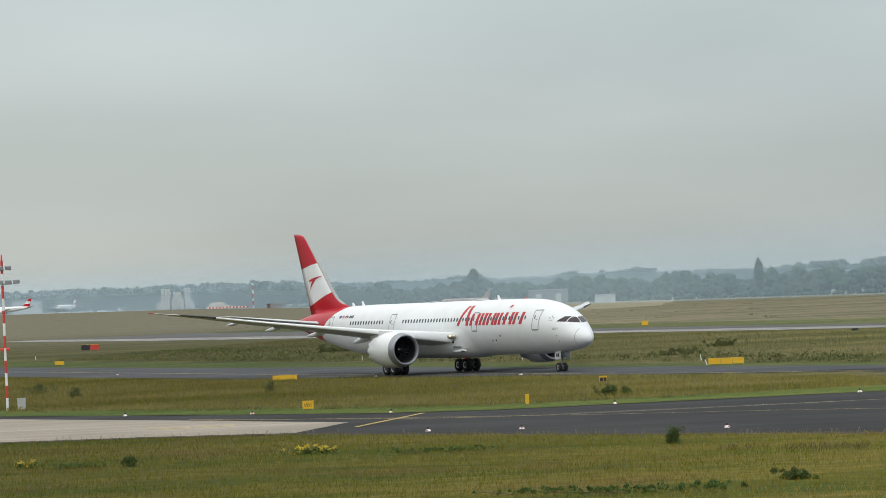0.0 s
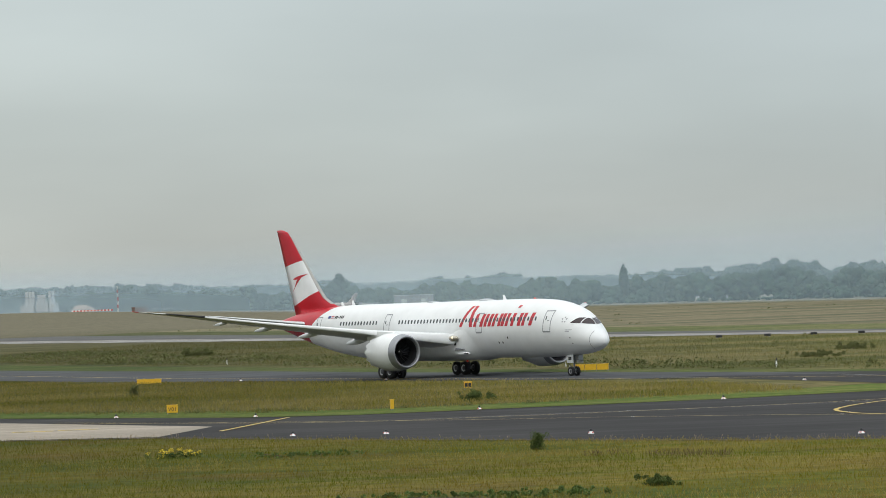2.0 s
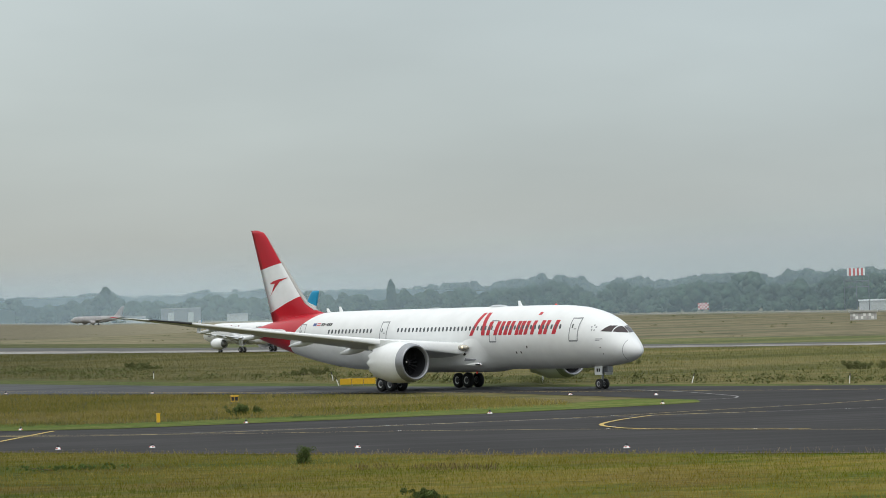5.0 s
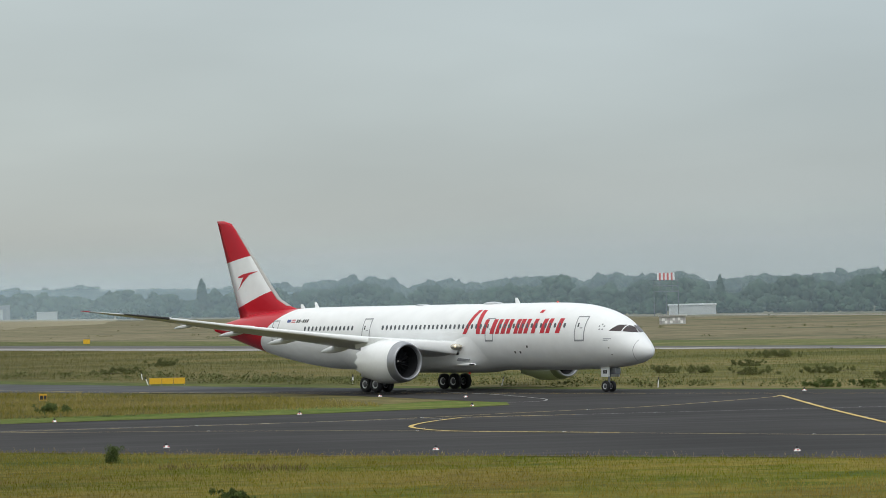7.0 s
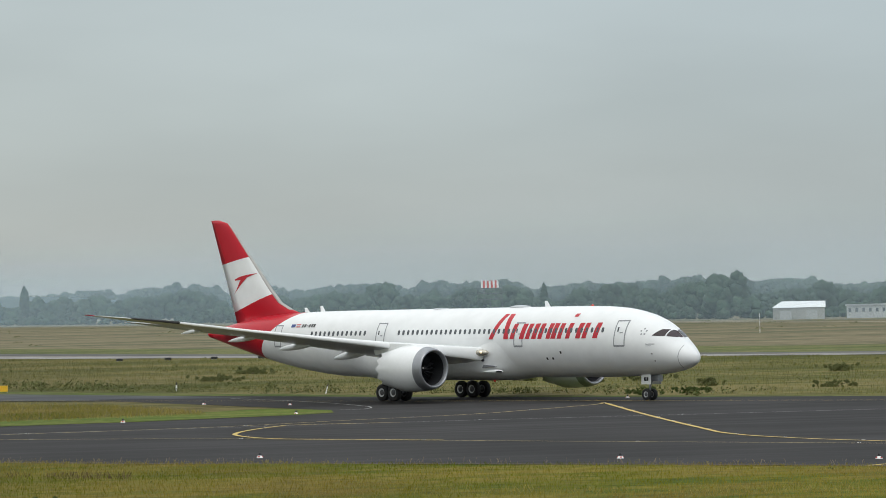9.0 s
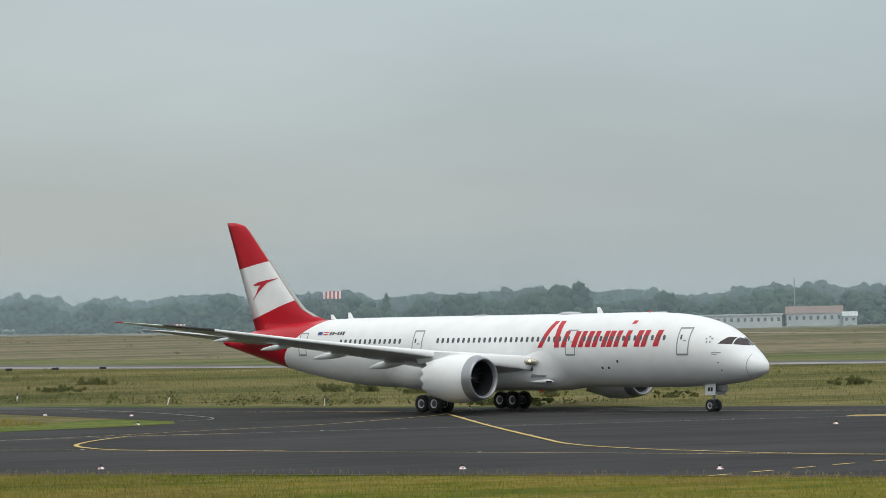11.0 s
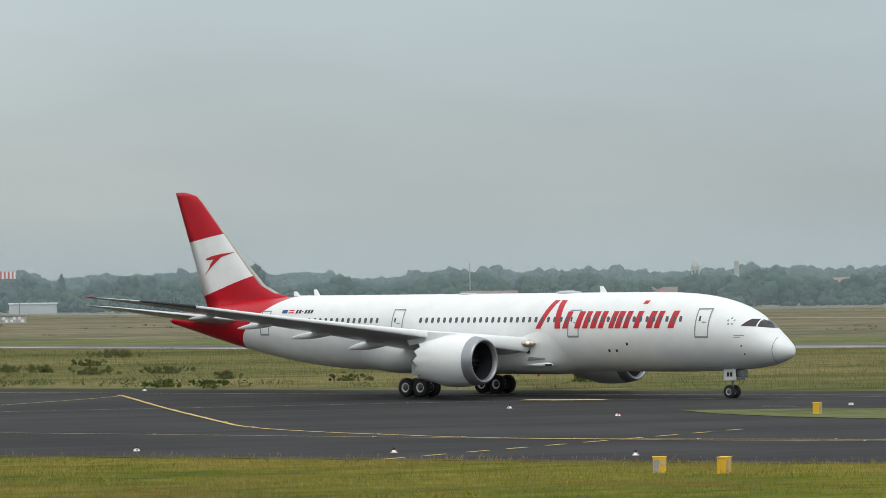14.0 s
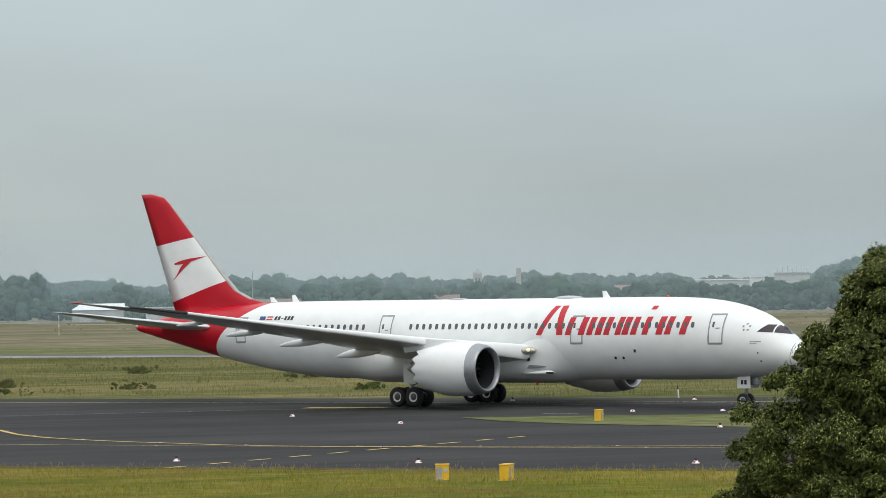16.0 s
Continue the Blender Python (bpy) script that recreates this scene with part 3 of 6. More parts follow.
def airliner(name, label, spec, detail=True):
    plane = thing(name, label, "airliner")
    at = hull(spec)
    # fuselage skin
    length = spec["stations"][-1][0]
    xs = [spec["nose"] - length * q for q in sorted([(k / 60) ** 1.0 for k in range(61)] + [0.0004, 0.0012, 0.003, 0.006, 0.01, 0.022, 0.028, 0.042, 0.058])]
    seg = 48
    v, f = [], []
    for x in xs:
        top, bot, w = at(x)
        for k in range(seg):
            a = 2 * math.pi * k / seg
            v.append((x, w * math.cos(a), (top + bot) / 2 + (top - bot) / 2 * math.sin(a)))
    for i in range(len(xs) - 1):
        for k in range(seg):
            j = (k + 1) % seg
            f.append((i * seg + k, (i + 1) * seg + k, (i + 1) * seg + j, i * seg + j))
    f.append(tuple(range(seg)))
    f.append(tuple((len(xs) - 1) * seg + k for k in range(seg)))
    body = obj("fuselage", v, f, spec["skin"], plane, smooth=True)
    # belly fairing: grows out of the hull along a slanting front, flat below
    b0, b1, bw, bz = spec["fairing"]
    zr = spec["wing"][0][3]
    ease = lambda u: min(max(u, 0.0), 1.0) ** 2 * (3 - 2 * min(max(u, 0.0), 1.0))
    v, f = [], []
    n, cols = 44, 41
    for i in range(n + 1):
        x = b0 + (b1 - b0) * i / n
        top, bot, w = at(x)
        low = spec["belly"] - bz
        for k in range(cols):
            a = math.radians(-90 + 290 * (k / (cols - 1) - 0.5))
            ca, sa = math.cos(a), math.sin(a)
            t = (1 - sa) / 2
            q = ease((b0 - 0.26 * (b0 - b1) * (1 - t) * 0.6 - x) / (0.17 * (b0 - b1))) * ease((x - b1 - 0.12 * (b0 - b1) * (1 - t)) / (0.2 * (b0 - b1)))
            hy, hz = w * 0.985 * ca, (top + bot) / 2 + (top - bot) / 2 * 0.985 * sa
            by = bw * math.copysign(abs(ca) ** 0.7, ca)
            bzz = zr + ((zr - low) if sa < 0 else 1.0) * math.copysign(abs(sa) ** 0.85, sa)
            v.append((x, hy + (by - hy) * q, hz + (bzz - hz) * q))
    for i in range(n):
        for k in range(cols - 1):
            f.append((i * cols + k, i * cols + k + 1, (i + 1) * cols + k + 1, (i + 1) * cols + k))
    obj("belly_fairing", v, f, M["white"], plane, smooth=True)
    # wings
    for s in (-1, 1):
        rows = [((le, s * y, z), (te, s * y, z - 0.02 * (le - te)), th) for y, le, te, z, th in spec["wing"]]
        v, f = surface(rows)
        wing = obj("wing", v, f, M["wing"], plane, "pale grey wing", smooth=True)
        rim = [((le + 0.03, s * y, z), (le - 0.07 * (le - te) - 0.08, s * y, z), th * 0.72) for y, le, te, z, th in spec["wing"][1:-1]]
        v, f = surface(rim[:-1] if detail else rim)
        obj("slat", v, f, M["white"], wing, "pale leading edge slat", smooth=True)
        if detail and not spec.get("sharklet"):
            v, f = surface([((p[0] + 0.02, *p[1:]), q, h * 1.15) for p, q, h in rim[-2:]])
            obj("tip_edge", v, f, M["black"], wing, "dark leading edge of the raked tip", smooth=True)
        if detail and not spec.get("sharklet"):
            y, le, te, z, th = spec["wing"][-1]
            v, f = surface((((-37.75, s * 29.75, z - 0.06), (-38.45, s * 29.75, z - 0.07), 0.08), ((le + 0.05, s * (y + 0.05), z + 0.01), (te - 0.05, s * (y + 0.05), z), 0.06)))
            obj("wing_tip", v, f, M["red"], wing, "red wing tip", smooth=True)
        if spec.get("sharklet"):
            y, le, te, z, th = spec["wing"][-1]
            v, f = surface((((le, s * y, z), (te, s * y, z), 0.12), ((le - 0.5, s * (y + 0.35), z + 0.7), (te - 0.25, s * (y + 0.35), z + 0.7), 0.1), ((le - 1.6, s * (y + 0.65), z + 2.4), (te - 0.9, s * (y + 0.65), z + 2.4), 0.05)), up=(0, 1, 0))
            tip = obj("sharklet", v, f, M["grey"], wing, "upturned wing tip", smooth=True)
            v, f = surface((((le - 0.5, s * (y + 0.22), z + 0.7), (te - 0.25, s * (y + 0.22), z + 0.7), 0.04), ((le - 1.6, s * (y + 0.56), z + 2.4), (te - 0.9, s * (y + 0.56), z + 2.4), 0.03)), up=(0, 1, 0))
            obj("inner_face", v, f, spec["tip_paint"], tip, "turquoise inner face", smooth=True)
        for y, x0, x1, z, r in spec["fairings"]:
            prof = [(x0 + (x1 - x0) * u, r * max(math.sin(math.pi * min(u * 1.0, 1.0)), 0.0) ** 0.7 + 0.01) for u in (0, 0.06, 0.15, 0.3, 0.5, 0.7, 0.85, 0.95, 1)]
            v, f = lathe([(p[0], p[1]) for p in prof], 16, (0, s * y, z))
            # canoe shape: narrow, deepest behind the middle, its tail drawn down to a point
            v = [(p[0], s * y + (p[1] - s * y) * 0.6, p[2] - r * 1.1 * min(max((p[0] - x0) / (x1 - x0), 0), 1) ** 2) for p in v]
            obj("flap_fairing", v, f, M["wing"], wing, smooth=True)
        if detail:
            y, le, te, z, th = spec["wing"][0]
            bm = bmesh.new()
            lx, ly, lz = spec["lamp"]
            bmesh.ops.create_uvsphere(bm, u_segments=16, v_segments=10, radius=1, matrix=Matrix.Translation((lx - 0.25, s * ly, lz)) @ Matrix.Diagonal((0.85, 0.42, 0.3, 1)))
            lamp = part("landing_light", bm, M["lens"], wing, "glazed landing light housing", smooth=True)
            bm = bmesh.new()
            bmesh.ops.create_uvsphere(bm, u_segments=10, v_segments=8, radius=0.13, matrix=Matrix.Translation((lx + 0.12, s * (ly + 0.36), lz + 0.05)))
            part("bulb", bm, M["lamp_warm"], lamp, "warm glowing bulb", smooth=True)
        engine(plane, spec, s)
        v, f = surface([((le, s * y, z), (te, s * y, z), th) for y, le, te, z, th in spec["stab"]])
        st = obj("stabilizer", v, f, M["wing"] if detail else M["white"], plane, "pale grey tailplane", smooth=True)
    # fin
    rows = [((le, 0, z), (te, 0, z), th) for z, le, te, th in spec["fin"]]
    v, f = surface(rows, up=(0, 1, 0))
    # the airfoil is deeper on one side: centre it
    v = [Vector((p[0], p[1] - 0.1 * abs(p[1]), p[2])) for p in v]
    fin = obj("fin", v, f, spec["fin_paint"], plane, smooth=True)
    rows = [((le + 0.04, 0, z), (le - spec["fin_edge"], 0, z), th * 0.5) for z, le, te, th in spec["fin"][spec["fin_from"]:-1]]
    v, f = surface(rows, up=(0, 1, 0))
    obj("fin_edge", v, f, M["edge"] if detail else M["white"], fin, "worn bare metal fin edge", smooth=True)
    bm = bmesh.new()
    z, le, te, th = spec["fin"][0]
    xe = spec["nose"] - length
    rod(bm, (xe + 0.25, 0, (at(xe)[0] + at(xe)[1]) / 2), (xe - 0.35, 0, (at(xe)[0] + at(xe)[1]) / 2 + 0.05), at(xe)[2] * 0.95, at(xe)[2] * 0.5, 16)
    part("exhaust_pipe", bm, M["steel"], plane, "dark tail exhaust pipe")
    gear(plane, spec)
    # cabin windows, one mesh for all
    wz, pitch, ww, wh = spec["windows"][:4]
    ring = [(ww / 2 * math.copysign(abs(math.cos(a)) ** 0.6, math.cos(a)), wh / 2 * math.copysign(abs(math.sin(a)) ** 0.7, math.sin(a))) for a in (2 * math.pi * k / 12 for k in range(12))]
    me = bpy.data.meshes.new("cabin_window")
    me.from_pydata([(p[0], p[1], 0.004) for p in ring] + [(p[0], p[1], -0.02) for p in ring], [], [tuple(range(12))] + [(k, k + 12, (k + 1) % 12 + 12, (k + 1) % 12) for k in range(12)])
    me.materials.append(M["pane"])
    for s in (-1, 1):
        for x0, x1 in spec["windows"][4]:
            n = int(round((x1 - x0) / pitch))
            for i in range(n + 1):
                x = x0 + pitch * i
                c, q = skin(at, x, wz, s, 0.012), skin(at, x, wz, s, 0.3)
                nrm = (q - c).normalized()
                right = Vector((1, 0, 0)) if s < 0 else Vector((-1, 0, 0))
                upv = nrm.cross(right).normalized()
                w = new("cabin_window", me)
                w.parent = plane
                w.matrix_basis = Matrix(((right.x, upv.x, nrm.x, c.x), (right.y, upv.y, nrm.y, c.y), (right.z, upv.z, nrm.z, c.z), (0, 0, 0, 1)))
        for x0, x1, z0, z1 in spec["doors"]:
            e = 0.05
            v, f = join(*[decal(at, q, s, 0.012, n, m) for q, n, m in (
                (((x0 - e, z0 - e), (x0 + e, z0 - e), (x0 + e, z1 + e), (x0 - e, z1 + e)), 8, 1), (((x1 - e, z0 - e), (x1 + e, z0 - e), (x1 + e, z1 + e), (x1 - e, z1 + e)), 8, 1),
                (((x0, z1 - e), (x1, z1 - e), (x1, z1 + e), (x0, z1 + e)), 1, 4), (((x0, z0 - 2 * e), (x1, z0 - 2 * e), (x1, z0 + e), (x0, z0 + e)), 1, 4))])
            seam = obj("door", v, f, M["line"], plane, "grey door outline")
            xm = (x0 + x1) / 2
            v, f = decal(at, ((xm - 0.32, wz - 0.17), (xm - 0.16, wz - 0.17), (xm - 0.16, wz + 0.2), (xm - 0.32, wz + 0.2)), s, 0.014)
            obj("door_window", v, f, M["pane"], seam, "small dark door window")
            v, f = decal(at, ((xm - 0.02, wz - 0.3), (xm + 0.3, wz - 0.3), (xm + 0.3, wz - 0.22), (xm - 0.02, wz - 0.22)), s, 0.014)
            obj("door_handle", v, f, M["line"], seam)
        for q in spec["cockpit"]:
            v, f = decal(at, q, s, 0.02, 4, 4)
            obj("cockpit_window", v, f, M["glass"], plane, "dark tinted cockpit window", smooth=True)
        for mname, pname, plabel, quads in spec["decals"]:
            for q in quads:
                v, f = decal(at, q, s, 0.016, 6, 6)
                obj(pname, v, f, M[mname], plane, plabel)
    return plane, at, fin


def slant(x0, x1, z0, z1, lean=0.26):
    d = (z1 - z0) * lean
    return ((x0, z0), (x1, z0), (x1 + d, z1), (x0 + d, z1))


def title(x0, widths, z0, zx, ztop, stem, lean=0.26):
    """Plain slanted bars that take the place of an airline's name."""
    out, x = [], x0
    for i, w in enumerate(widths):
        zt = ztop if i == 0 else zx
        out.append(slant(x, x + stem, z0, zt, lean if i else 0.5))
        if w > 2.5 * stem:
            out.append(slant(x + w - stem * 1.5, x + w - stem * 0.4, z0, zt, lean if i else -0.04))
        x += w
    return out


BIG = dict(
    nose=5.62, belly=2.0,
    stations=((0, 3.6, 3.5, 0.02), (0.12, 3.95, 3.2, 0.36), (0.5, 4.32, 2.95, 0.8), (1.2, 4.92, 2.66, 1.27), (2.0, 5.56, 2.46, 1.66), (2.8, 6.16, 2.33, 1.96), (3.8, 6.76, 2.22, 2.25),
              (5.0, 7.24, 2.13, 2.52), (6.5, 7.62, 2.06, 2.71), (8.5, 7.92, 2.0, 2.84), (11, 8.06, 1.97, 2.9), (14, 8.1, 1.97, 2.9), (39, 8.1, 1.97, 2.9), (43, 8.1, 2.05, 2.88), (47, 8.07, 2.4, 2.74),
              (51, 7.97, 3.0, 2.42), (55, 7.7, 3.8, 1.92), (59, 7.15, 4.75, 1.2), (62, 6.6, 5.5, 0.62), (63.2, 6.38, 5.8, 0.34)),
    skin=livery("airliner_white_and_red", (("x", -46.9, -1.17, 0.2, -1, RED),), WHITE),
    fairing=(-12.6, -36.0, 3.12, 0.3),
    wing=((1.5, -15.4, -29.6, 3.7, 1.7), (3.2, -16.9, -29.6, 3.92, 1.6), (9.9, -21.4, -30.2, 4.82, 0.82), (14, -24.3, -31.4, 5.4, 0.56), (20, -28.5, -33.4, 6.25, 0.36), (25, -32.0, -35.2, 7.02, 0.28), (28, -34.9, -37.0, 7.46, 0.16), (30.06, -38.3, -38.75, 7.8, 0.03)),
    fairings=((7.3, -27.6, -31.9, 4.12, 0.34), (12.6, -29.0, -33.3, 4.9, 0.27), (17.2, -31.0, -34.8, 5.62, 0.22), (21.6, -33.0, -35.9, 6.3, 0.16)),
    lamp=(-16.75, 3.35, 4.15),
    engine=(-16.0, 9.9, 2.84, 2.0, 5.9),
    stab=((0.9, -47.6, -54.4, 6.0, 0.6), (2.4, -49.0, -54.7, 6.15, 0.5), (9.2, -55.6, -57.7, 7.15, 0.16), (10.3, -57.1, -58.1, 7.3, 0.05)),
    fin=((6.6, -42.8, -53.5, 0.7), (7.9, -44.2, -54.0, 0.78), (8.3, -45.7, -54.15, 0.85), (9.0, -47.3, -54.4, 0.9), (10.43, -48.8, -54.95, 0.85), (13.0, -51.25, -55.9, 0.65), (16.1, -54.2, -57.05, 0.42), (16.65, -54.85, -57.25, 0.35), (17.0, -56.2, -57.4, 0.2)),
    fin_edge=0.72, fin_from=2,
    fin_paint=livery("fin_red_white_red", (("z", 21.93, 0.165, 0.0, 1, RED), ("z", 23.83, 0.29, 0.0, -1, RED)), WHITE),
    nose_wheel=(0.5, 0.36), main_wheel=(0.76, 0.5, -26.56, 4.85, 0.75, 0.65), marks=True,
    windows=(6.0, 0.61, 0.27, 0.46, ((-40.0, -32.6), (-28.14, -13.5), (-11.4, -2.7))),
    doors=((-1.5, -0.4, 4.65, 6.75), (-13.35, -12.35, 4.7, 6.7), (-31.1, -30.0, 5.0, 6.85), (-45.6, -44.6, 4.9, 6.8)),
    cockpit=(((2.1, 5.46), (3.1, 5.4), (3.02, 5.96), (2.6, 5.98)), ((3.18, 5.4), (4.0, 5.28), (3.5, 5.74), (3.1, 5.93))),
    decals=(
        ("red", "title_stroke", "red slanted title strokes", title(-16.5, (2.6, 1.9, 1.5, 1.0, 1.35, 1.0, 1.95, 2.0), 5.3, 6.62, 7.5, 0.5) + [slant(-6.75, -6.3, 7.15, 7.42)]),
        ("blue", "flag_patch", "small blue flag", [((-43.3, 6.62), (-42.7, 6.62), (-42.7, 6.9), (-43.3, 6.9))]),
        ("red", "flag_stripe", "red flag stripes", [((-42.55, 6.62), (-41.95, 6.62), (-41.95, 6.71), (-42.55, 6.71)), ((-42.55, 6.81), (-41.95, 6.81), (-41.95, 6.9), (-42.55, 6.9))]),
        ("black", "registration_bar", "dark bars of a registration", [slant(-41.75 + 0.33 * k, -41.52 + 0.33 * k, 6.6 if k != 2 else 6.71, 6.9 if k != 2 else 6.78, 0.15) for k in range(6)]),
        ("line", "star_mark", "small grey star cluster", [((1.25 + 0.24 * math.cos(a), 5.75 + 0.24 * math.sin(a)), (1.37 + 0.24 * math.cos(a), 5.72 + 0.24 * math.sin(a)), (1.4 + 0.24 * math.cos(a), 5.84 + 0.24 * math.sin(a)), (1.26 + 0.24 * math.cos(a), 5.86 + 0.24 * math.sin(a))) for a in (0.3, 1.55, 2.8, 4.05, 5.3)]),
        ("line", "nameplate_bar", "faint grey lettering bars", [((1.7, 4.72), (2.5, 4.72), (2.5, 4.78), (1.7, 4.78)), ((1.7, 4.58), (2.2, 4.58), (2.2, 4.63), (1.7, 4.63))]),
        ("black", "vent", "small dark vents", [((-9.7, 3.5), (-9.5, 3.5), (-9.5, 3.7), (-9.7, 3.7)), ((-9.0, 3.5), (-8.8, 3.5), (-8.8, 3.7), (-9.0, 3.7)), ((-7.9, 4.0), (-7.7, 4.0), (-7.7, 4.22), (-7.9, 4.22)), ((2.2, 3.9), (2.32, 3.9), (2.32, 4.0), (2.2, 4.0)), ((2.35, 3.3), (2.47, 3.3), (2.47, 3.4), (2.35, 3.4))]),
        ("line", "radome_seam", "grey seam of the nose cone", [((4.4, 2.75), (4.44, 2.75), (4.47, 3.7), (4.43, 3.7)), ((4.43, 3.7), (4.47, 3.7), (4.62, 4.6), (4.58, 4.6))]),
    ),
)
MAROON, TURQ = (0.13, 0.008, 0.035), (0.02, 0.30, 0.55)
SMALL = dict(
    nose=5.07, belly=1.75,
    stations=((0, 3.4, 3.3, 0.02), (0.12, 3.7, 3.0, 0.35), (0.5, 4.05, 2.7, 0.75), (1.2, 4.55, 2.35, 1.15), (2.0, 5.15, 2.1, 1.45), (3.0, 5.55, 1.92, 1.72), (4.5, 5.8, 1.8, 1.92), (6.5, 5.9, 1.76, 1.975),
              (23, 5.9, 1.76, 1.975), (27, 5.88, 2.25, 1.85), (31, 5.75, 3.05, 1.45), (34.5, 5.5, 3.8, 0.95), (36.6, 5.2, 4.3, 0.5), (37.3, 5.0, 4.45, 0.3)),
    skin=livery("white_maroon_tail", (("x", -24.6, 0.0, 0.03, -1, MAROON),), WHITE),
    fairing=(-5.5, -17.5, 2.2, 0.25),
    wing=((1.0, -6.0, -13.5, 2.7, 1.0), (2.2, -7.0, -13.6, 2.75, 0.9), (6.2, -9.3, -13.8, 3.15, 0.6), (12, -12.6, -15.6, 3.75, 0.36), (16.6, -15.3, -17.0, 4.25, 0.2), (16.9, -15.5, -17.0, 4.3, 0.16)),
    sharklet=True, tip_paint=M["sky_blue"],
    fairings=((6.6, -11.6, -15.4, 2.95, 0.22), (10.2, -13.2, -16.4, 3.3, 0.2), (13.6, -14.9, -17.4, 3.75, 0.17)),
    lamp=(-6.9, 2.3, 2.7),
    engine=(-5.8, 5.75, 1.85, 1.12, 3.6),
    stab=((0.5, -28.2, -32.3, 4.9, 0.4), (1.2, -28.8, -32.4, 5.0, 0.36), (6.2, -31.9, -33.4, 5.5, 0.12)),
    fin=((5.3, -23.5, -31.0, 0.55), (6.0, -25.6, -31.4, 0.6), (6.6, -26.6, -31.6, 0.55), (8.0, -27.8, -32.0, 0.5), (10.0, -29.4, -32.6, 0.4), (11.3, -30.4, -33.0, 0.3), (11.76, -31.0, -33.1, 0.2)),
    fin_edge=0.25, fin_from=2,
    fin_paint=livery("fin_bands", (("z", 20.0, 0.35, 0.0, 1, TURQ), ("z", 18.55, 0.35, 0.0, -1, MAROON), ("z", 16.1, 0.35, 0.0, -1, WHITE), ("z", 5.9, 0.0, 0.0, -1, MAROON)), WHITE),
    nose_wheel=(0.38, 0.25), main_wheel=(0.58, 0.4, -12.64, 3.8, 0.0, 0.46),
    windows=(4.35, 0.53, 0.24, 0.34, ((-22.2, -9.0), (-8.0, 0.2))),
    doors=((0.7, 1.6, 3.3, 5.1), (-24.2, -23.4, 3.4, 5.1)),
    cockpit=(((2.9, 4.45), (3.5, 4.4), (3.4, 4.85), (3.0, 4.9)), ((3.6, 4.4), (4.2, 4.3), (3.75, 4.72), (3.5, 4.85))),
    decals=(
        ("maroon", "title_stroke", "dark maroon title strokes", [slant(-8.6 + 0.82 * k, -8.25 + 0.82 * k, 4.75, 5.25 if k % 3 else 5.45, 0.2) for k in range(9)]),
        ("sky_blue", "tail_sweep", "turquoise tail sweep", [((-24.6, 4.8), (-22.4, 3.7), (-20.3, 4.45), (-22.3, 5.5)), ((-22.4, 3.7), (-20.9, 3.62), (-20.0, 4.0), (-20.3, 4.45))]),
        ("black", "registration_bar", "dark bars of a registration", [slant(-16.8 + 0.4 * k, -16.5 + 0.4 * k, 4.85, 5.1, 0.1) for k in range(6)]),
    ),
)

big_jet, big_at, big_fin = airliner("airliner", "white wide-body jet with red tail taxiing on asphalt", BIG)


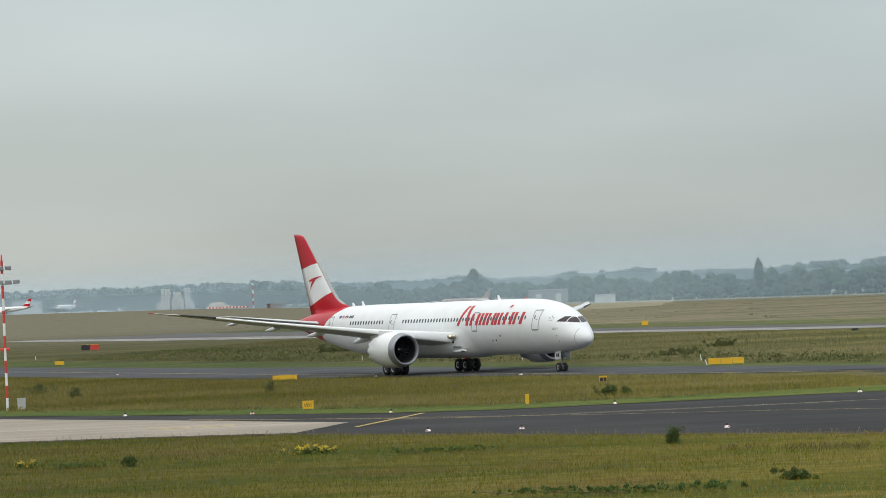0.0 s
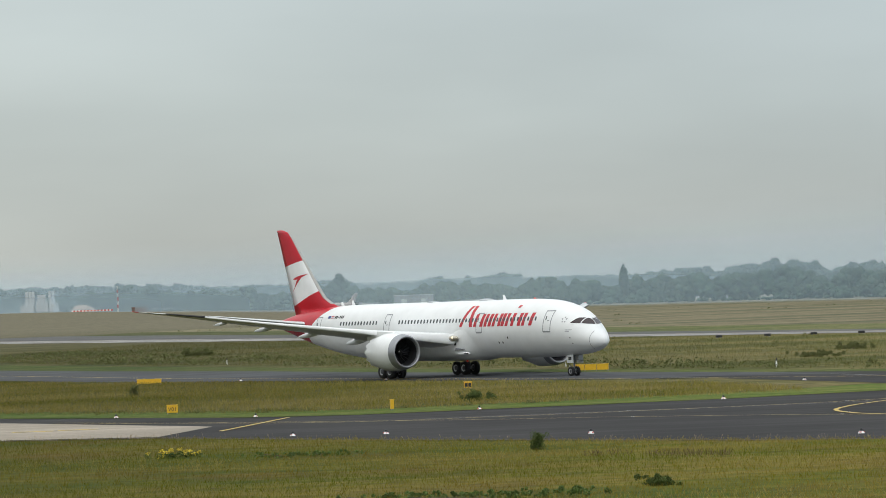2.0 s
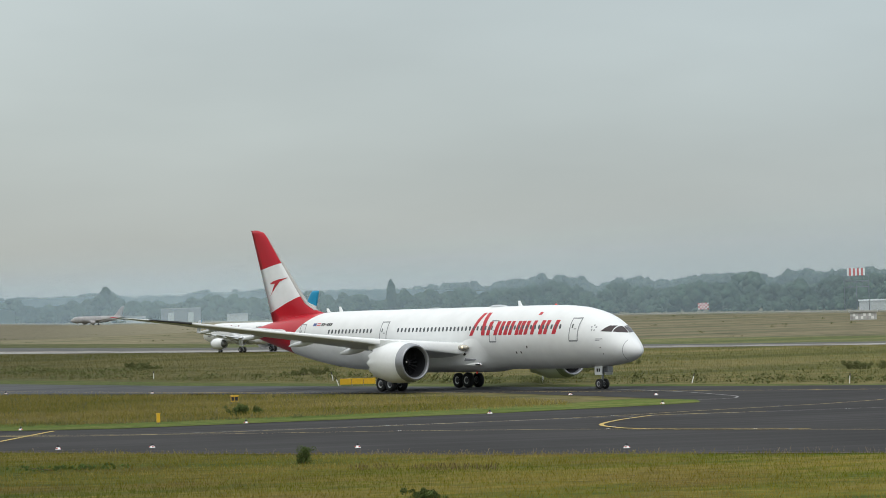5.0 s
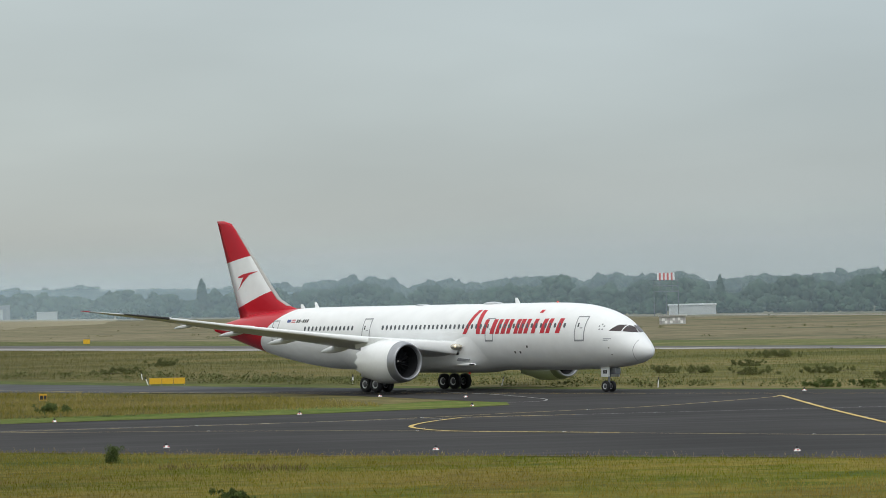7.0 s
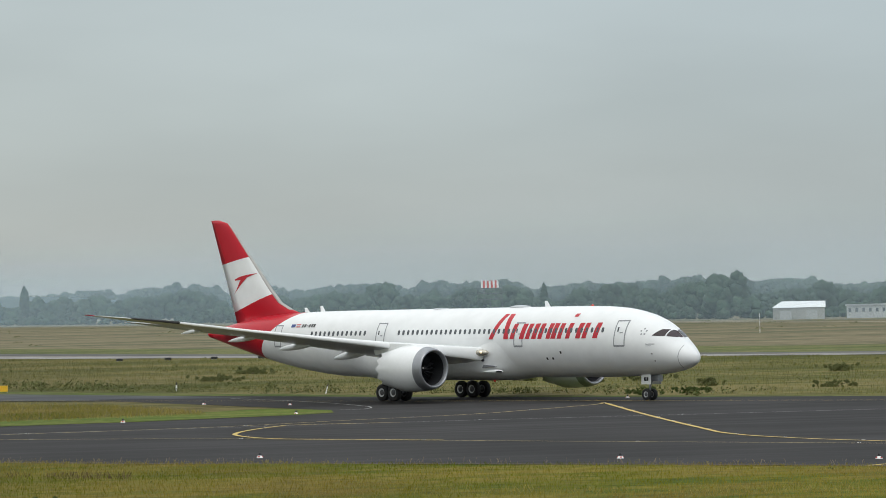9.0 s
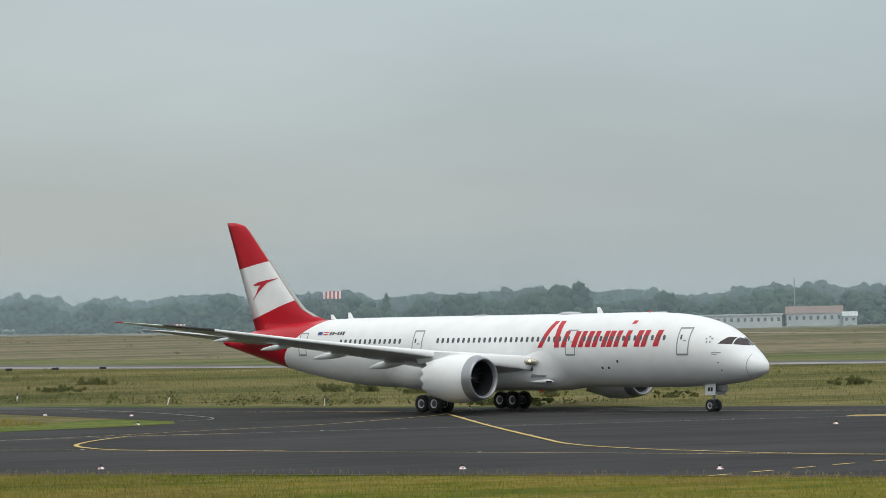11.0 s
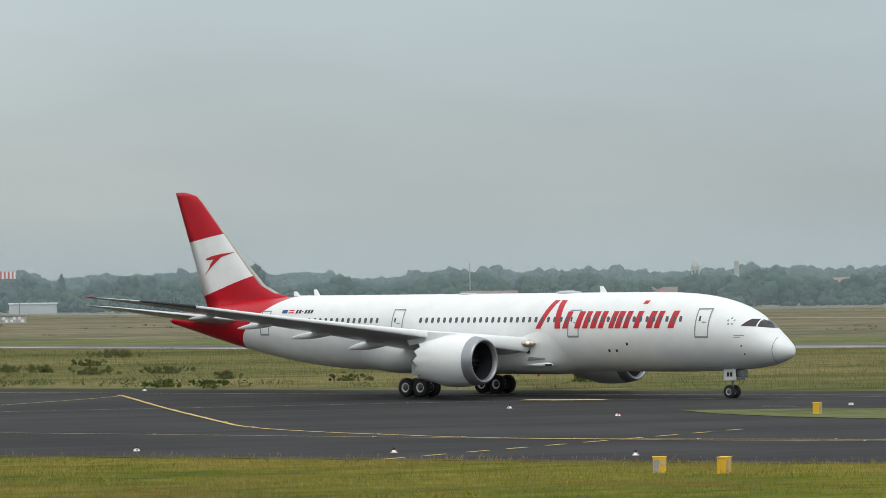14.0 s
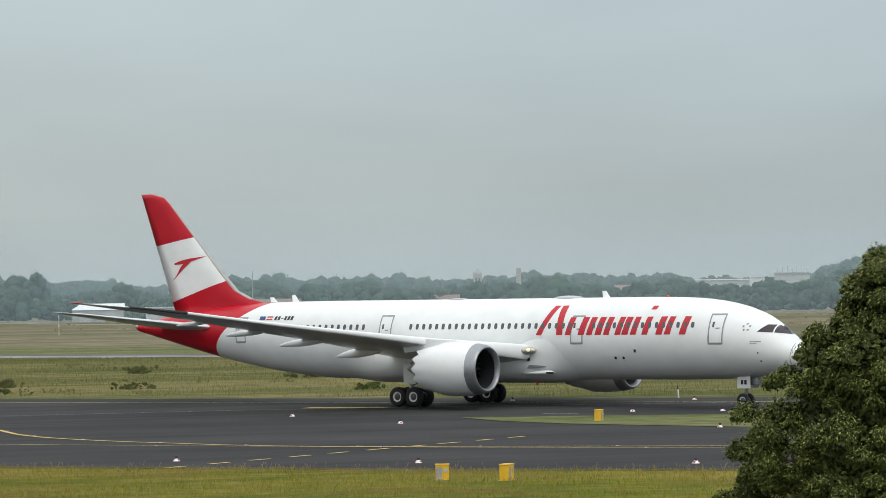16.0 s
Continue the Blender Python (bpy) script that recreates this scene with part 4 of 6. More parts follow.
def big_extras():
    # sweep on the fin, aerials and beacons on the hull
    def on_fin(x, z, s):
        zs, les, tes, ths = zip(*BIG["fin"])
        le, te, th = (float(np.interp(z, zs, q)) for q in (les, tes, ths))
        u = (le - x) / (le - te)
        w = float(np.interp(u, [q[0] for q in AIRFOIL], [q[1] for q in AIRFOIL]))
        return (x, s * (w * th * (0.54 if s > 0 else 0.44) + 0.02), z)

    for s in (-1, 1):
        # upper stroke, then the leg that sweeps back under it: pairs of edge points
        strokes = ((((-53.75, 11.30), (-53.75, 11.18)), ((-53.0, 11.52), (-52.9, 11.22)), ((-51.9, 11.68), (-52.1, 11.36)), ((-50.4, 11.84), (-50.5, 11.80))),
                   (((-52.75, 11.26), (-51.85, 11.40)), ((-53.05, 10.98), (-52.3, 11.12)), ((-53.5, 10.36), (-52.95, 10.68)), ((-54.0, 9.86), (-53.9, 9.92))))
        lumps = []
        for lift, rows in zip((0.0, 0.004), strokes):
            pts = []
            for (p, q), (p2, q2) in zip(rows[:-1], rows[1:]):
                for k in range(5):
                    pts.append([Vector(p).lerp(Vector(p2), k / 5), Vector(q).lerp(Vector(q2), k / 5)])
            pts.append([Vector(q) for q in rows[-1]])
            v, f = [], []
            for p, q in pts:
                for k in range(4):
                    c = p.lerp(q, k / 3)
                    x, y, z = on_fin(c.x, c.y, s)
                    v.append((x, y + s * lift, z))
            for i in range(len(pts) - 1):
                f += [(4 * i + k, 4 * i + k + 1, 4 * i + k + 5, 4 * i + k + 4) for k in range(3)]
            lumps.append((v, f))
        obj("fin_sweep", *join(*lumps), M["red"], big_fin, "red swept mark", smooth=True)
    for x, hgt in ((-12.0, 0.5), (-41.4, 0.5), (-43.6, 0.35)):
        v, f = surface((((x + 0.35, 0, 8.05), (x - 0.35, 0, 8.05), 0.1), ((x - 0.05, 0, 8.1 + hgt), (x - 0.4, 0, 8.1 + hgt), 0.05)), up=(0, 1, 0))
        obj("aerial", v, f, M["white"], big_jet, smooth=True)
    for x, r, hh in ((-15.4, 1.25, 0.2), (-25.5, 0.9, 0.1)):
        bm = bmesh.new()
        bmesh.ops.create_uvsphere(bm, u_segments=20, v_segments=10, radius=1, matrix=Matrix.Translation((x, 0, 8.08)) @ Matrix.Diagonal((r, 0.6, hh, 1)))
        part("radome_hump", bm, M["grey"], big_jet, "grey aerial hump", smooth=True)
    for x, z in ((-6.6, 8.12), (-17.5, 1.66)):
        bm = bmesh.new()
        bmesh.ops.create_uvsphere(bm, u_segments=10, v_segments=8, radius=0.11, matrix=Matrix.Translation((x, 0 if z > 5 else -1.2, z)))
        part("beacon", bm, M["lamp_red"], big_jet, "red flashing beacon", smooth=True)
    # air intakes on the belly fairing: a sunk ramp, a scoop with a dark mouth, a round port
    for s in (-1, 1):
        bm = bmesh.new()
        vs = [bm.verts.new(p) for p in ((-17.2, s * 3.03, 2.82), (-15.6, s * 3.0, 2.9), (-15.6, s * 3.03, 3.0), (-17.0, s * 3.06, 3.1), (-17.2, s * 2.8, 2.82), (-15.6, s * 2.8, 2.9), (-15.6, s * 2.8, 3.0), (-17.0, s * 2.8, 3.1))]
        for q in ((0, 1, 2, 3), (4, 7, 6, 5), (0, 4, 5, 1), (1, 5, 6, 2), (2, 6, 7, 3), (3, 7, 4, 0)):
            bm.faces.new([vs[k] for k in q])
        part("intake_ramp", bm, M["line"], big_jet, "grey sunk intake ramp")
        v, f = surface((((-15.0, s * 2.6, 2.46), (-17.7, s * 2.6, 2.4), 0.4), ((-15.0, s * 2.86, 2.48), (-17.6, s * 2.86, 2.42), 0.34), ((-15.2, s * 2.98, 2.5), (-17.2, s * 2.96, 2.46), 0.16)))
        scoop = obj("air_scoop", v, f, M["white"], big_jet, smooth=True)
        bm = bmesh.new()
        box(bm, -15.5, -14.94, s * 2.9 - 0.1, s * 2.9 + 0.08, 2.42, 2.56, 0.03)
        part("mouth", bm, M["dark"], scoop, "dark scoop mouth")
        bm = bmesh.new()
        rod(bm, (-17.05, s * 2.8, 3.5), (-17.05, s * 3.16, 3.5), 0.13, seg=14)
        part("port", bm, M["dark"], big_jet, "round dark port")


big_extras()
small_jet, small_at, small_fin = airliner("airliner", "white narrow-body jet with maroon and turquoise tail on runway", SMALL)


# ---- ground ----
def flat(name, pts, z, material, label, category="ground", kind="structure", thick=0.02):
    bm = bmesh.new()
    vs = [bm.verts.new((x, y, z)) for x, y in pts]
    es = [bm.edges.new((vs[i], vs[(i + 1) % len(vs)])) for i in range(len(vs))]
    bmesh.ops.triangle_fill(bm, edges=es, use_beauty=True)
    for f in bm.faces:
        f.normal_update()
        if f.normal.z < 0:
            f.normal_flip()
    me = bpy.data.meshes.new(name)
    bm.to_mesh(me)
    bm.free()
    me.materials.append(material)
    return tagged(new(name, me), label, category, "", kind)


def rise(x, y):
    """The land lifts a little far off on the western side."""
    d = math.hypot(x, y)
    az = math.degrees(math.atan2(x, y))
    a = min(max((1.5 - az) / 7.0, 0.0), 1.0)
    b = min(max((d - 1300) / 1500, 0.0), 1.0)
    return 10.0 * a * b * b * (3 - 2 * b)


def land():
    v, f = [], []
    rad = [0, 60, 150, 250, 400, 600, 900, 1200, 1500, 1800, 2100, 2400, 2700, 3000, 3500, 4200, 5200]
    n = 96
    for r in rad:
        for k in range(n):
            a = 2 * math.pi * k / n
            x, y = r * math.sin(a), r * math.cos(a)
            v.append((x, y, rise(x, y)))
    for i in range(len(rad) - 1):
        for k in range(n):
            j = (k + 1) % n
            f.append((i * n + k, (i + 1) * n + k, (i + 1) * n + j, i * n + j))
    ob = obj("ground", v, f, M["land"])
    return tagged(ob, "rough olive and straw airfield grass to the horizon, dry beige and hazed far off", "ground", "", "structure")


land()
B_FAR = [(-140, 760), (-75.6, 620.7), (-28.5, 512), (-8.2, 472.8), (13, 423.3), (43.5, 366), (62.5, 336.5), (85.1, 307.5), (117.6, 274), (131.9, 261), (200, 200)]
B_NEAR = [(-130, 650), (-63.7, 523), (-24.4, 436.3), (-5.9, 409), (19, 371), (38.3, 346.6), (44.8, 323)]
A_FAR = [(50.7, 298.3), (49.7, 291.3), (46.4, 288), (40, 285), (32.5, 281.5), (21.4, 279.5), (8.7, 277.2), (3.5, 276.2), (-5, 280), (-17.9, 293.2), (-38.8, 317), (-130, 420)]
A_NEAR = [(-120, 330), (-60, 276), (-31, 250), (-20, 248), (-10, 243), (3.6, 226), (24.2, 204.7), (31, 200), (50.6, 182.8), (66.1, 167.6), (78, 157.4), (160, 85)]
flat("taxiway", A_NEAR + [(270, 150)] + list(reversed(B_FAR)) + B_NEAR + A_FAR, 0.02, M["asphalt"], "dark grey asphalt taxiway junction with worn streaks", "taxiway")
flat("taxiway", [(-140, 758)] + B_FAR[1:6] + [(52, 345), (36, 356)] + list(reversed(B_NEAR[1:6])) + [(-128, 652)], 0.035, M["asphalt_b"], "paler worn asphalt of the parallel taxiway", "taxiway")
flat("apron", [(-130, 402), (-37.8, 308.6), (-21.8, 285.2), (-7.1, 262), (-10.3, 245), (-20, 249.5), (-31, 251.5), (-60, 278), (-118, 331)], 0.04, M["slab"], "pale concrete slabs beside the dark asphalt", "pavement")
flat("grass_verge", [(97, 233.5), (104, 230.8), (113.5, 226), (150, 205), (150, 160), (120, 183), (103.6, 205.6), (98, 217.4), (96.5, 225)], 0.05, M["dull"], "short dry green grass island in the asphalt", "grass")
flat("grass_verge", list(reversed(A_FAR)) + [(47, 307), (38, 299), (20, 292), (3, 289), (-14, 306), (-36, 330), (-128, 436)], 0.045, M["mown"], "mown bright green verge along the taxiway", "grass")
STRIP = [(114.6, 277.5), (86, 309.5), (63.3, 343), (44.2, 377), (14.5, 440), (-5.6, 494), (-25.5, 540), (-71, 665), (-134, 825)]
flat("grass_verge", B_FAR[:9] + STRIP, 0.03, M["verge"], "mown green strip behind the taxiway", "grass")
flat("grass_field", [(x, y - 0.0) for x, y in reversed(A_NEAR)] + [(-200, 330), (-90, 60), (0, 25), (90, 40), (170, 70)], 0.03, M["fore"], "lush green and straw-brown grass before the taxiway", "grass")
RW_NEAR = [(-150, 1230), (-85, 1030), (-36.6, 907), (23.7, 765), (62.7, 668), (104.5, 592), (151.7, 506), (188, 464), (260, 385), (400, 260)]
RW_FAR = [(-195, 1620), (-110, 1320), (-45.3, 1122), (26.6, 857), (70, 742), (110.4, 628), (160.7, 533), (201, 491), (280, 405), (420, 275)]
mid = []
for k, (a, c) in enumerate(zip(RW_NEAR, RW_FAR)):
    u = min(0.2 + 0.06 * k, 0.5)
    mid.append((a[0] + (c[0] - a[0]) * u, a[1] + (c[1] - a[1]) * u))
flat("runway", RW_NEAR + list(reversed(mid)), 0.05, M["shoulder"], "pale concrete shoulder of the runway", "runway")
flat("runway", [(x - 0.5, y + 0.3) for x, y in mid] + list(reversed(RW_FAR)), 0.06, M["runway"], "grey asphalt runway in the middle distance", "runway")
flat("grass_verge", RW_FAR + [(x * 1.14, y * 1.14) for x, y in reversed(RW_FAR)], 0.04, M["dull"], "green strip behind the runway", "grass")
flat("grass_field", [(x * 1.13, y * 1.13) for x, y in RW_FAR] + [(900, 500), (700, 1100), (520, 1700), (350, 2600), (60, 2600)], 0.05, M["field"], "dry brownish grass beyond the runway", "grass")


def stripe(name, pts, width, material, label, z=0.06, dash=None):
    """A painted line along a polyline; dash: length of mark and gap."""
    v, f = [], []
    P = [Vector((x, y)) for x, y in pts]
    fine = []
    for a, c in zip(P[:-1], P[1:]):
        n = max(int((c - a).length / 0.5), 1)
        fine += [a.lerp(c, i / n) for i in range(n)]
    fine.append(P[-1])
    run = 0.0
    for a, c in zip(fine[:-1], fine[1:]):
        d = (c - a)
        run += d.length
        if dash and (run % (dash[0] + dash[1])) > dash[0]:
            continue
        side = Vector((-d.y, d.x)).normalized() * width / 2
        o = len(v)
        v += [(*(a - side), z), (*(c - side), z), (*(c + side), z), (*(a + side), z)]
        f.append((o, o + 1, o + 2, o + 3))
    return tagged(obj(name, v, f, material), label, "marking", "", "structure")


def curve(pts, n=8):
    """Catmull-Rom through the points."""
    P = [Vector(p) for p in pts]
    P = [P[0] * 2 - P[1]] + P + [P[-1] * 2 - P[-2]]
    out = []
    for i in range(1, len(P) - 2):
        a, b, c, d = P[i - 1:i + 3]
        for k in range(n):
            t = k / n
            out.append(tuple(0.5 * ((2 * b) + (c - a) * t + (2 * a - 5 * b + 4 * c - d) * t * t + (3 * b - a - 3 * c + d) * t**3)))
    return out + [tuple(P[-2])]


LINES = (
    (curve([(-20, 284), (0, 262), (14, 259.5), (34.8, 263.0), (46.8, 270.0), (57.5, 276.2), (65.6, 285.0), (71.8, 293.0), (73.6, 297.7)]), 0.26, "paint_p", "worn pale yellow guide line curving over the asphalt"),
    (curve([(49.6, 262.3), (42.3, 263.2), (40.6, 261.4), (37.6, 255), (35.5, 248.1), (35.3, 242.5), (36.6, 236.8), (40.7, 231.6), (45.5, 226.2)]), 0.34, "paint_y", "yellow turning loop painted on asphalt"),
    (curve([(73.6, 297.7), (68.2, 262.0), (64.1, 231.5), (63.3, 224.5), (63.5, 218), (65.0, 211), (67.1, 205.2), (69.4, 199.6), (74.0, 193.6), (84, 185.5), (100, 173)]), 0.34, "paint_y", "yellow guide line bending towards the apron"),
    (curve([(-20, 281), (8, 257.5), (20, 250), (31.9, 240.9), (40.7, 230.9), (50.2, 219.9), (59.6, 209.3), (68.8, 198.7), (82, 185), (100, 170)]), 0.2, "paint_p", "thin pale yellow line across the asphalt"),
    (curve([(8, 260.4), (20, 261), (42, 262.2), (57.2, 262.2), (72.4, 261.4), (88.3, 260.6), (102.5, 257), (125, 249), (150, 238)]), 0.17, "paint_w", "thin worn white line across the asphalt"),
)
for pts, wide, paint, label in LINES:
    stripe("taxiway_line", pts, wide, M[paint], label)
stripe("taxiway_line", curve([(50.6, 297.6), (53.4, 298.3), (54.8, 302.6), (54.9, 308.5), (53.4, 325), (49, 345)]), 0.2, M["paint_w"], "worn white hooked line round the grass tip")
stripe("perimeter_road", [(120, 2500), (264, 1880), (330, 1324), (339, 1109), (362, 873), (389, 797), (430, 720), (520, 640)], 7.0, M["slab"], "pale perimeter road beyond the field", z=0.08)
stripe("earth_edge", [(x + 0.25, y - 0.35) for x, y in A_NEAR], 1.3, M["soil"], "bare dark earth along the edge of the asphalt", z=0.055)
stripe("taxiway_line", [(104.7, 236.8), (106.6, 235.1)], 0.5, M["paint_w"], "short worn white mark on asphalt")
stripe("holding_line", [(-6.3, 251.5), (-1.8, 275.5)], 0.36, M["paint_y"], "broad yellow holding line")
stripe("dashed_line", [(57, 176), (88.5, 201.2)], 0.32, M["paint_y"], "dashed yellow line", dash=(2.2, 1.9))
stripe("yellow_block", [(96.2, 262.0), (101.2, 258.0)], 2.4, M["paint_y"], "yellow painted bar on the asphalt")
stripe("apron_mark", [(-21.6, 265.4), (-18.6, 265.0)], 0.9, M["paint_y"], "faded yellow mark on pale concrete")
stripe("apron_mark", [(-18.3, 265.6), (-15.4, 265.8)], 0.9, M["paint_y"], "faded yellow mark on pale concrete")
stripe("runway_line", [(x - 0.8, y - 1.2) for x, y in mid], 1.3, M["slab"], "white edge line of the runway", z=0.085)
stripe("taxiway_line", [(-110, 700), (-69, 570), (-16, 440), (28, 360), (60, 320), (100, 275), (150, 228)], 0.25, M["paint_y"], "yellow centre line of the parallel taxiway")


# ---- airfield fixtures ----
def lamp_fixture():
    t = thing("taxiway_light", "small white and red dome light beside asphalt", "taxiway light", group="taxiway edge lights")
    v, f = lathe(((0, 0.19), (0.025, 0.185), (0.12, 0.11), (0.14, 0.085)), 14)
    obj("base", [(p[1], p[2], p[0] + 0.0) for p in v], f, M["pole_w"], t, smooth=False)
    for k in range(3):
        bm = bmesh.new()
        a = 2 * math.pi * k / 3
        box(bm, 0.11, 0.172, -0.055, 0.055, 0.045, 0.11)
        bmesh.ops.rotate(bm, verts=bm.verts, cent=(0, 0, 0), matrix=Matrix.Rotation(a, 3, "Z"))
        part("patch", bm, M["pole_r"], t, "red painted patch")
    bm = bmesh.new()
    rod(bm, (0, 0, 0.14), (0, 0, 0.21), 0.085, 0.075, 10)
    part("collar", bm, M["black"], t, "black collar")
    bm = bmesh.new()
    bmesh.ops.create_uvsphere(bm, u_segments=10, v_segments=6, radius=0.075, matrix=Matrix.Translation((0, 0, 0.23)))
    part("dome", bm, M["black"], t, "small dark lens", smooth=True)
    return t


def studs():
    """Flat inset lights along the painted lines."""
    t = thing("inset_light", "flat metal light set into the asphalt", "inset light", group="inset lights along the painted lines")
    v, f = lathe(((0.0, 0.12), (0.015, 0.115), (0.03, 0.07), (0.034, 0.001)), 10)
    obj("housing", [(p[1], p[2], p[0]) for p in v], f, M["box"], t, smooth=True)
    bm = bmesh.new()
    box(bm, -0.04, 0.04, -0.118, -0.08, 0.006, 0.028)
    part("lens", bm, M["black"], t, "dark slit lens")
    first = True
    for k, (pts, *_) in enumerate(LINES):
        run, gap = 0.0, (15.0, 15.0, 7.5, 15.0, 15.0)[k]
        for a, c in zip(pts[:-1], pts[1:]):
            run += math.hypot(c[0] - a[0], c[1] - a[1])
            if run > gap and 20 < a[0] < 100:
                run = 0.0
                m = pose(a[0] + 0.22, a[1] + 0.1, 0.055)
                if first:
                    t.matrix_basis, first = m, False
                else:
                    copy_thing(t, m)


def lights():
    first = lamp_fixture()
    spots = ((-1.3, 238.3), (4.7, 235.3), (16.9, 223), (46.5, 290.3), (48.7, 193.4), (60.1, 183.5), (89, 245.3), (89.8, 226.5), (69.7, 173.4), (80.7, 163.9), (111.5, 236.5), (116.8, 232.8), (102.9, 205.5),
             (115.5, 267.2), (127.1, 258.2), (78.9, 310.3), (-26.5, 302.4), (-15.5, 291.9), (-4.3, 280.8), (12.7, 278.6), (31.6, 281.3), (-44.5, 499), (-7.9, 415.3), (8, 392), (44.1, 327.4), (50.3, 317.4), (31.2, 208.3))
    for i, (x, y) in enumerate(spots):
        m = pose(x, y, 0.02, 0, 0, 37 * i)
        if i == 0:
            first.matrix_basis = m
        else:
            copy_thing(first, m)


lights()
studs()


RUNWAY_BOXES = ((68.7, 614.9), (76.5, 612.0), (83.9, 609.0), (91.1, 604.0))


def runway_boxes():
    t = thing("runway_marker", "low dark marker box beside the runway", "marker box", group="dark boxes along the runway")
    bm = bmesh.new()
    box(bm, -0.5, 0.5, -0.3, 0.3, 0.1, 0.5, 0.06)
    body = part("body", bm, M["black"], t)
    bm = bmesh.new()
    box(bm, -0.42, -0.3, -0.2, 0.2, -0.02, 0.14)
    part("foot", bm, M["steel"], t)
    bm = bmesh.new()
    box(bm, 0.3, 0.42, -0.2, 0.2, -0.02, 0.14)
    part("foot", bm, M["steel"], t)
    for i, (x, y) in enumerate(RUNWAY_BOXES):
        m = pose(x, y, 0, 0, 0, 15)
        if i == 0:
            t.matrix_basis = m
        else:
            copy_thing(t, m)


runway_boxes()


def sign(x, y, w, h, d, turn, panels=1, text="", label="yellow airfield sign box in grass", stand=0.15):
    t = thing("airfield_sign", label, "sign", pose(x, y, 0, 0, 0, turn))
    for k in range(panels):
        x0 = -w / 2 + w / panels * k
        bm = bmesh.new()
        box(bm, x0 + 0.03, x0 + w / panels - 0.03, -d / 2, d / 2, stand, stand + h, 0.03)
        p = part("panel", bm, M["yellow"], t)
        bm = bmesh.new()
        box(bm, x0, x0 + w / panels, -d / 2 - 0.02, d / 2 + 0.02, stand + h, stand + h + 0.05, 0.015)
        part("rim", bm, M["yellow"], p)
    for k in range(panels + 1):
        bm = bmesh.new()
        px = -w / 2 + 0.1 + (w - 0.2) * k / panels
        rod(bm, (px, 0, -0.05), (px, 0, stand + 0.02), 0.05)
        part("leg", bm, M["steel"], t)
    if text:
        c = bpy.data.curves.new("lettering", "FONT")
        c.body, c.size, c.align_x, c.extrude = text, h * 0.72, "CENTER", 0.01
        c.materials.append(M["black"])
        me = new("lettering_source", c)
        dep = bpy.context.evaluated_depsgraph_get()
        mesh = bpy.data.meshes.new_from_object(me.evaluated_get(dep))
        bpy.data.objects.remove(me)
        ob = new("lettering", mesh)
        ob.parent = t
        ob.matrix_basis = pose(0, -d / 2 - 0.02, stand + h * 0.24, 90, 0, 0)
        tagged(ob, label="black lettering")
    return t


sign(-11.2, 296, 0.95, 0.6, 0.25, 4, text="V01", label="yellow sign with black lettering V01 in grass")
sign(6.2, 284.3, 0.33, 0.68, 0.3, 10, label="narrow yellow marker box beside the verge")
t = sign(14.5, 340, 0.75, 0.55, 0.3, 8, label="small sign with dark brown face in long grass")
for k in range(2):
    bm = bmesh.new()
    box(bm, -0.32 + 0.34 * k, -0.04 + 0.34 * k, -0.18, -0.155, 0.22, 0.6)
    part("face", bm, M["black"], t, "dark face")
sign(-18.1, 413, 2.8, 0.46, 0.35, 6, panels=1, label="long low yellow sign seen edge on in grass")
sign(30.3, 396.8, 3.9, 0.6, 0.35, -8, panels=3, label="long yellow sign of three panels behind the taxiway")
sign(-64, 610, 1.6, 0.6, 0.3, 0, label="yellow sign in far grass")
sign(46.4, 848, 1.6, 1.0, 0.3, 0, label="yellow sign beyond the runway")
t = sign(-80, 830, 4.0, 1.2, 0.4, 5, panels=2, label="red and black runway sign in grass")
for p in t.children:
    if p.name.startswith("panel"):
        p.data.materials[0] = M["black"] if p.matrix_basis.translation.x + sum(v.co.x for v in p.data.vertices) < 0 else M["pole_r"]
for x, y, w, turn in ((63.95, 156.2, 0.66, -20), (66.35, 154.3, 0.95, 52), (101.6, 220.7, 0.95, 55)):
    t = sign(x, y, w, 0.72, 0.45, turn, label="weathered yellow metal cabinet at the asphalt edge", stand=0.03)
    bm = bmesh.new()
    box(bm, w / 2 - 0.28, w / 2 - 0.1, -0.25, -0.235, 0.42, 0.6)
    part("plate", bm, M["box"], t, "small grey plate")
    bm = bmesh.new()
    box(bm, -w / 2 + 0.04, -w / 2 + 0.3, -0.25, -0.232, 0.12, 0.66)
    part("door_panel", bm, M["rust"], t, "worn grey door panel")
    for q in (-1, 1):
        bm = bmesh.new()
        box(bm, -w / 2 - 0.04, w / 2 + 0.04, q * 0.24 - 0.03, q * 0.24 + 0.03, 0.0, 0.07)
        part("runner", bm, M["steel"], t, "dark foot rail")


def marker_posts():
    t = thing("marker_post", "white plastic post with black cap in grass", "marker post", group="white marker posts")
    bm = bmesh.new()
    rod(bm, (0, 0, 0), (0, 0, 0.75), 0.055, 0.05, 10)
    part("post", bm, M["pole_w"], t)
    bm = bmesh.new()
    rod(bm, (0, 0, 0.72), (0, 0, 1.0), 0.058, 0.045, 10)
    part("cap", bm, M["black"], t, "black cap")
    for i, (x, y, lean) in enumerate(((-12, 531.8, 0), (10, 477.8, 0), (48.3, 380.2, 3), (28.4, 399, -20), (71.1, 334.5, 6), (48.7, 382.6, 0), (128.2, 263.3, -4), (-78.7, 707, 0), (60, 356, 16), (29.8, 428, -10), (246.7, 495, 0), (248.7, 491.3, 0), (250.8, 487.4, 0))):
        m = pose(x, y, 0, 0, lean, 0)
        if i == 0:
            t.matrix_basis = m
        else:
            copy_thing(t, m)


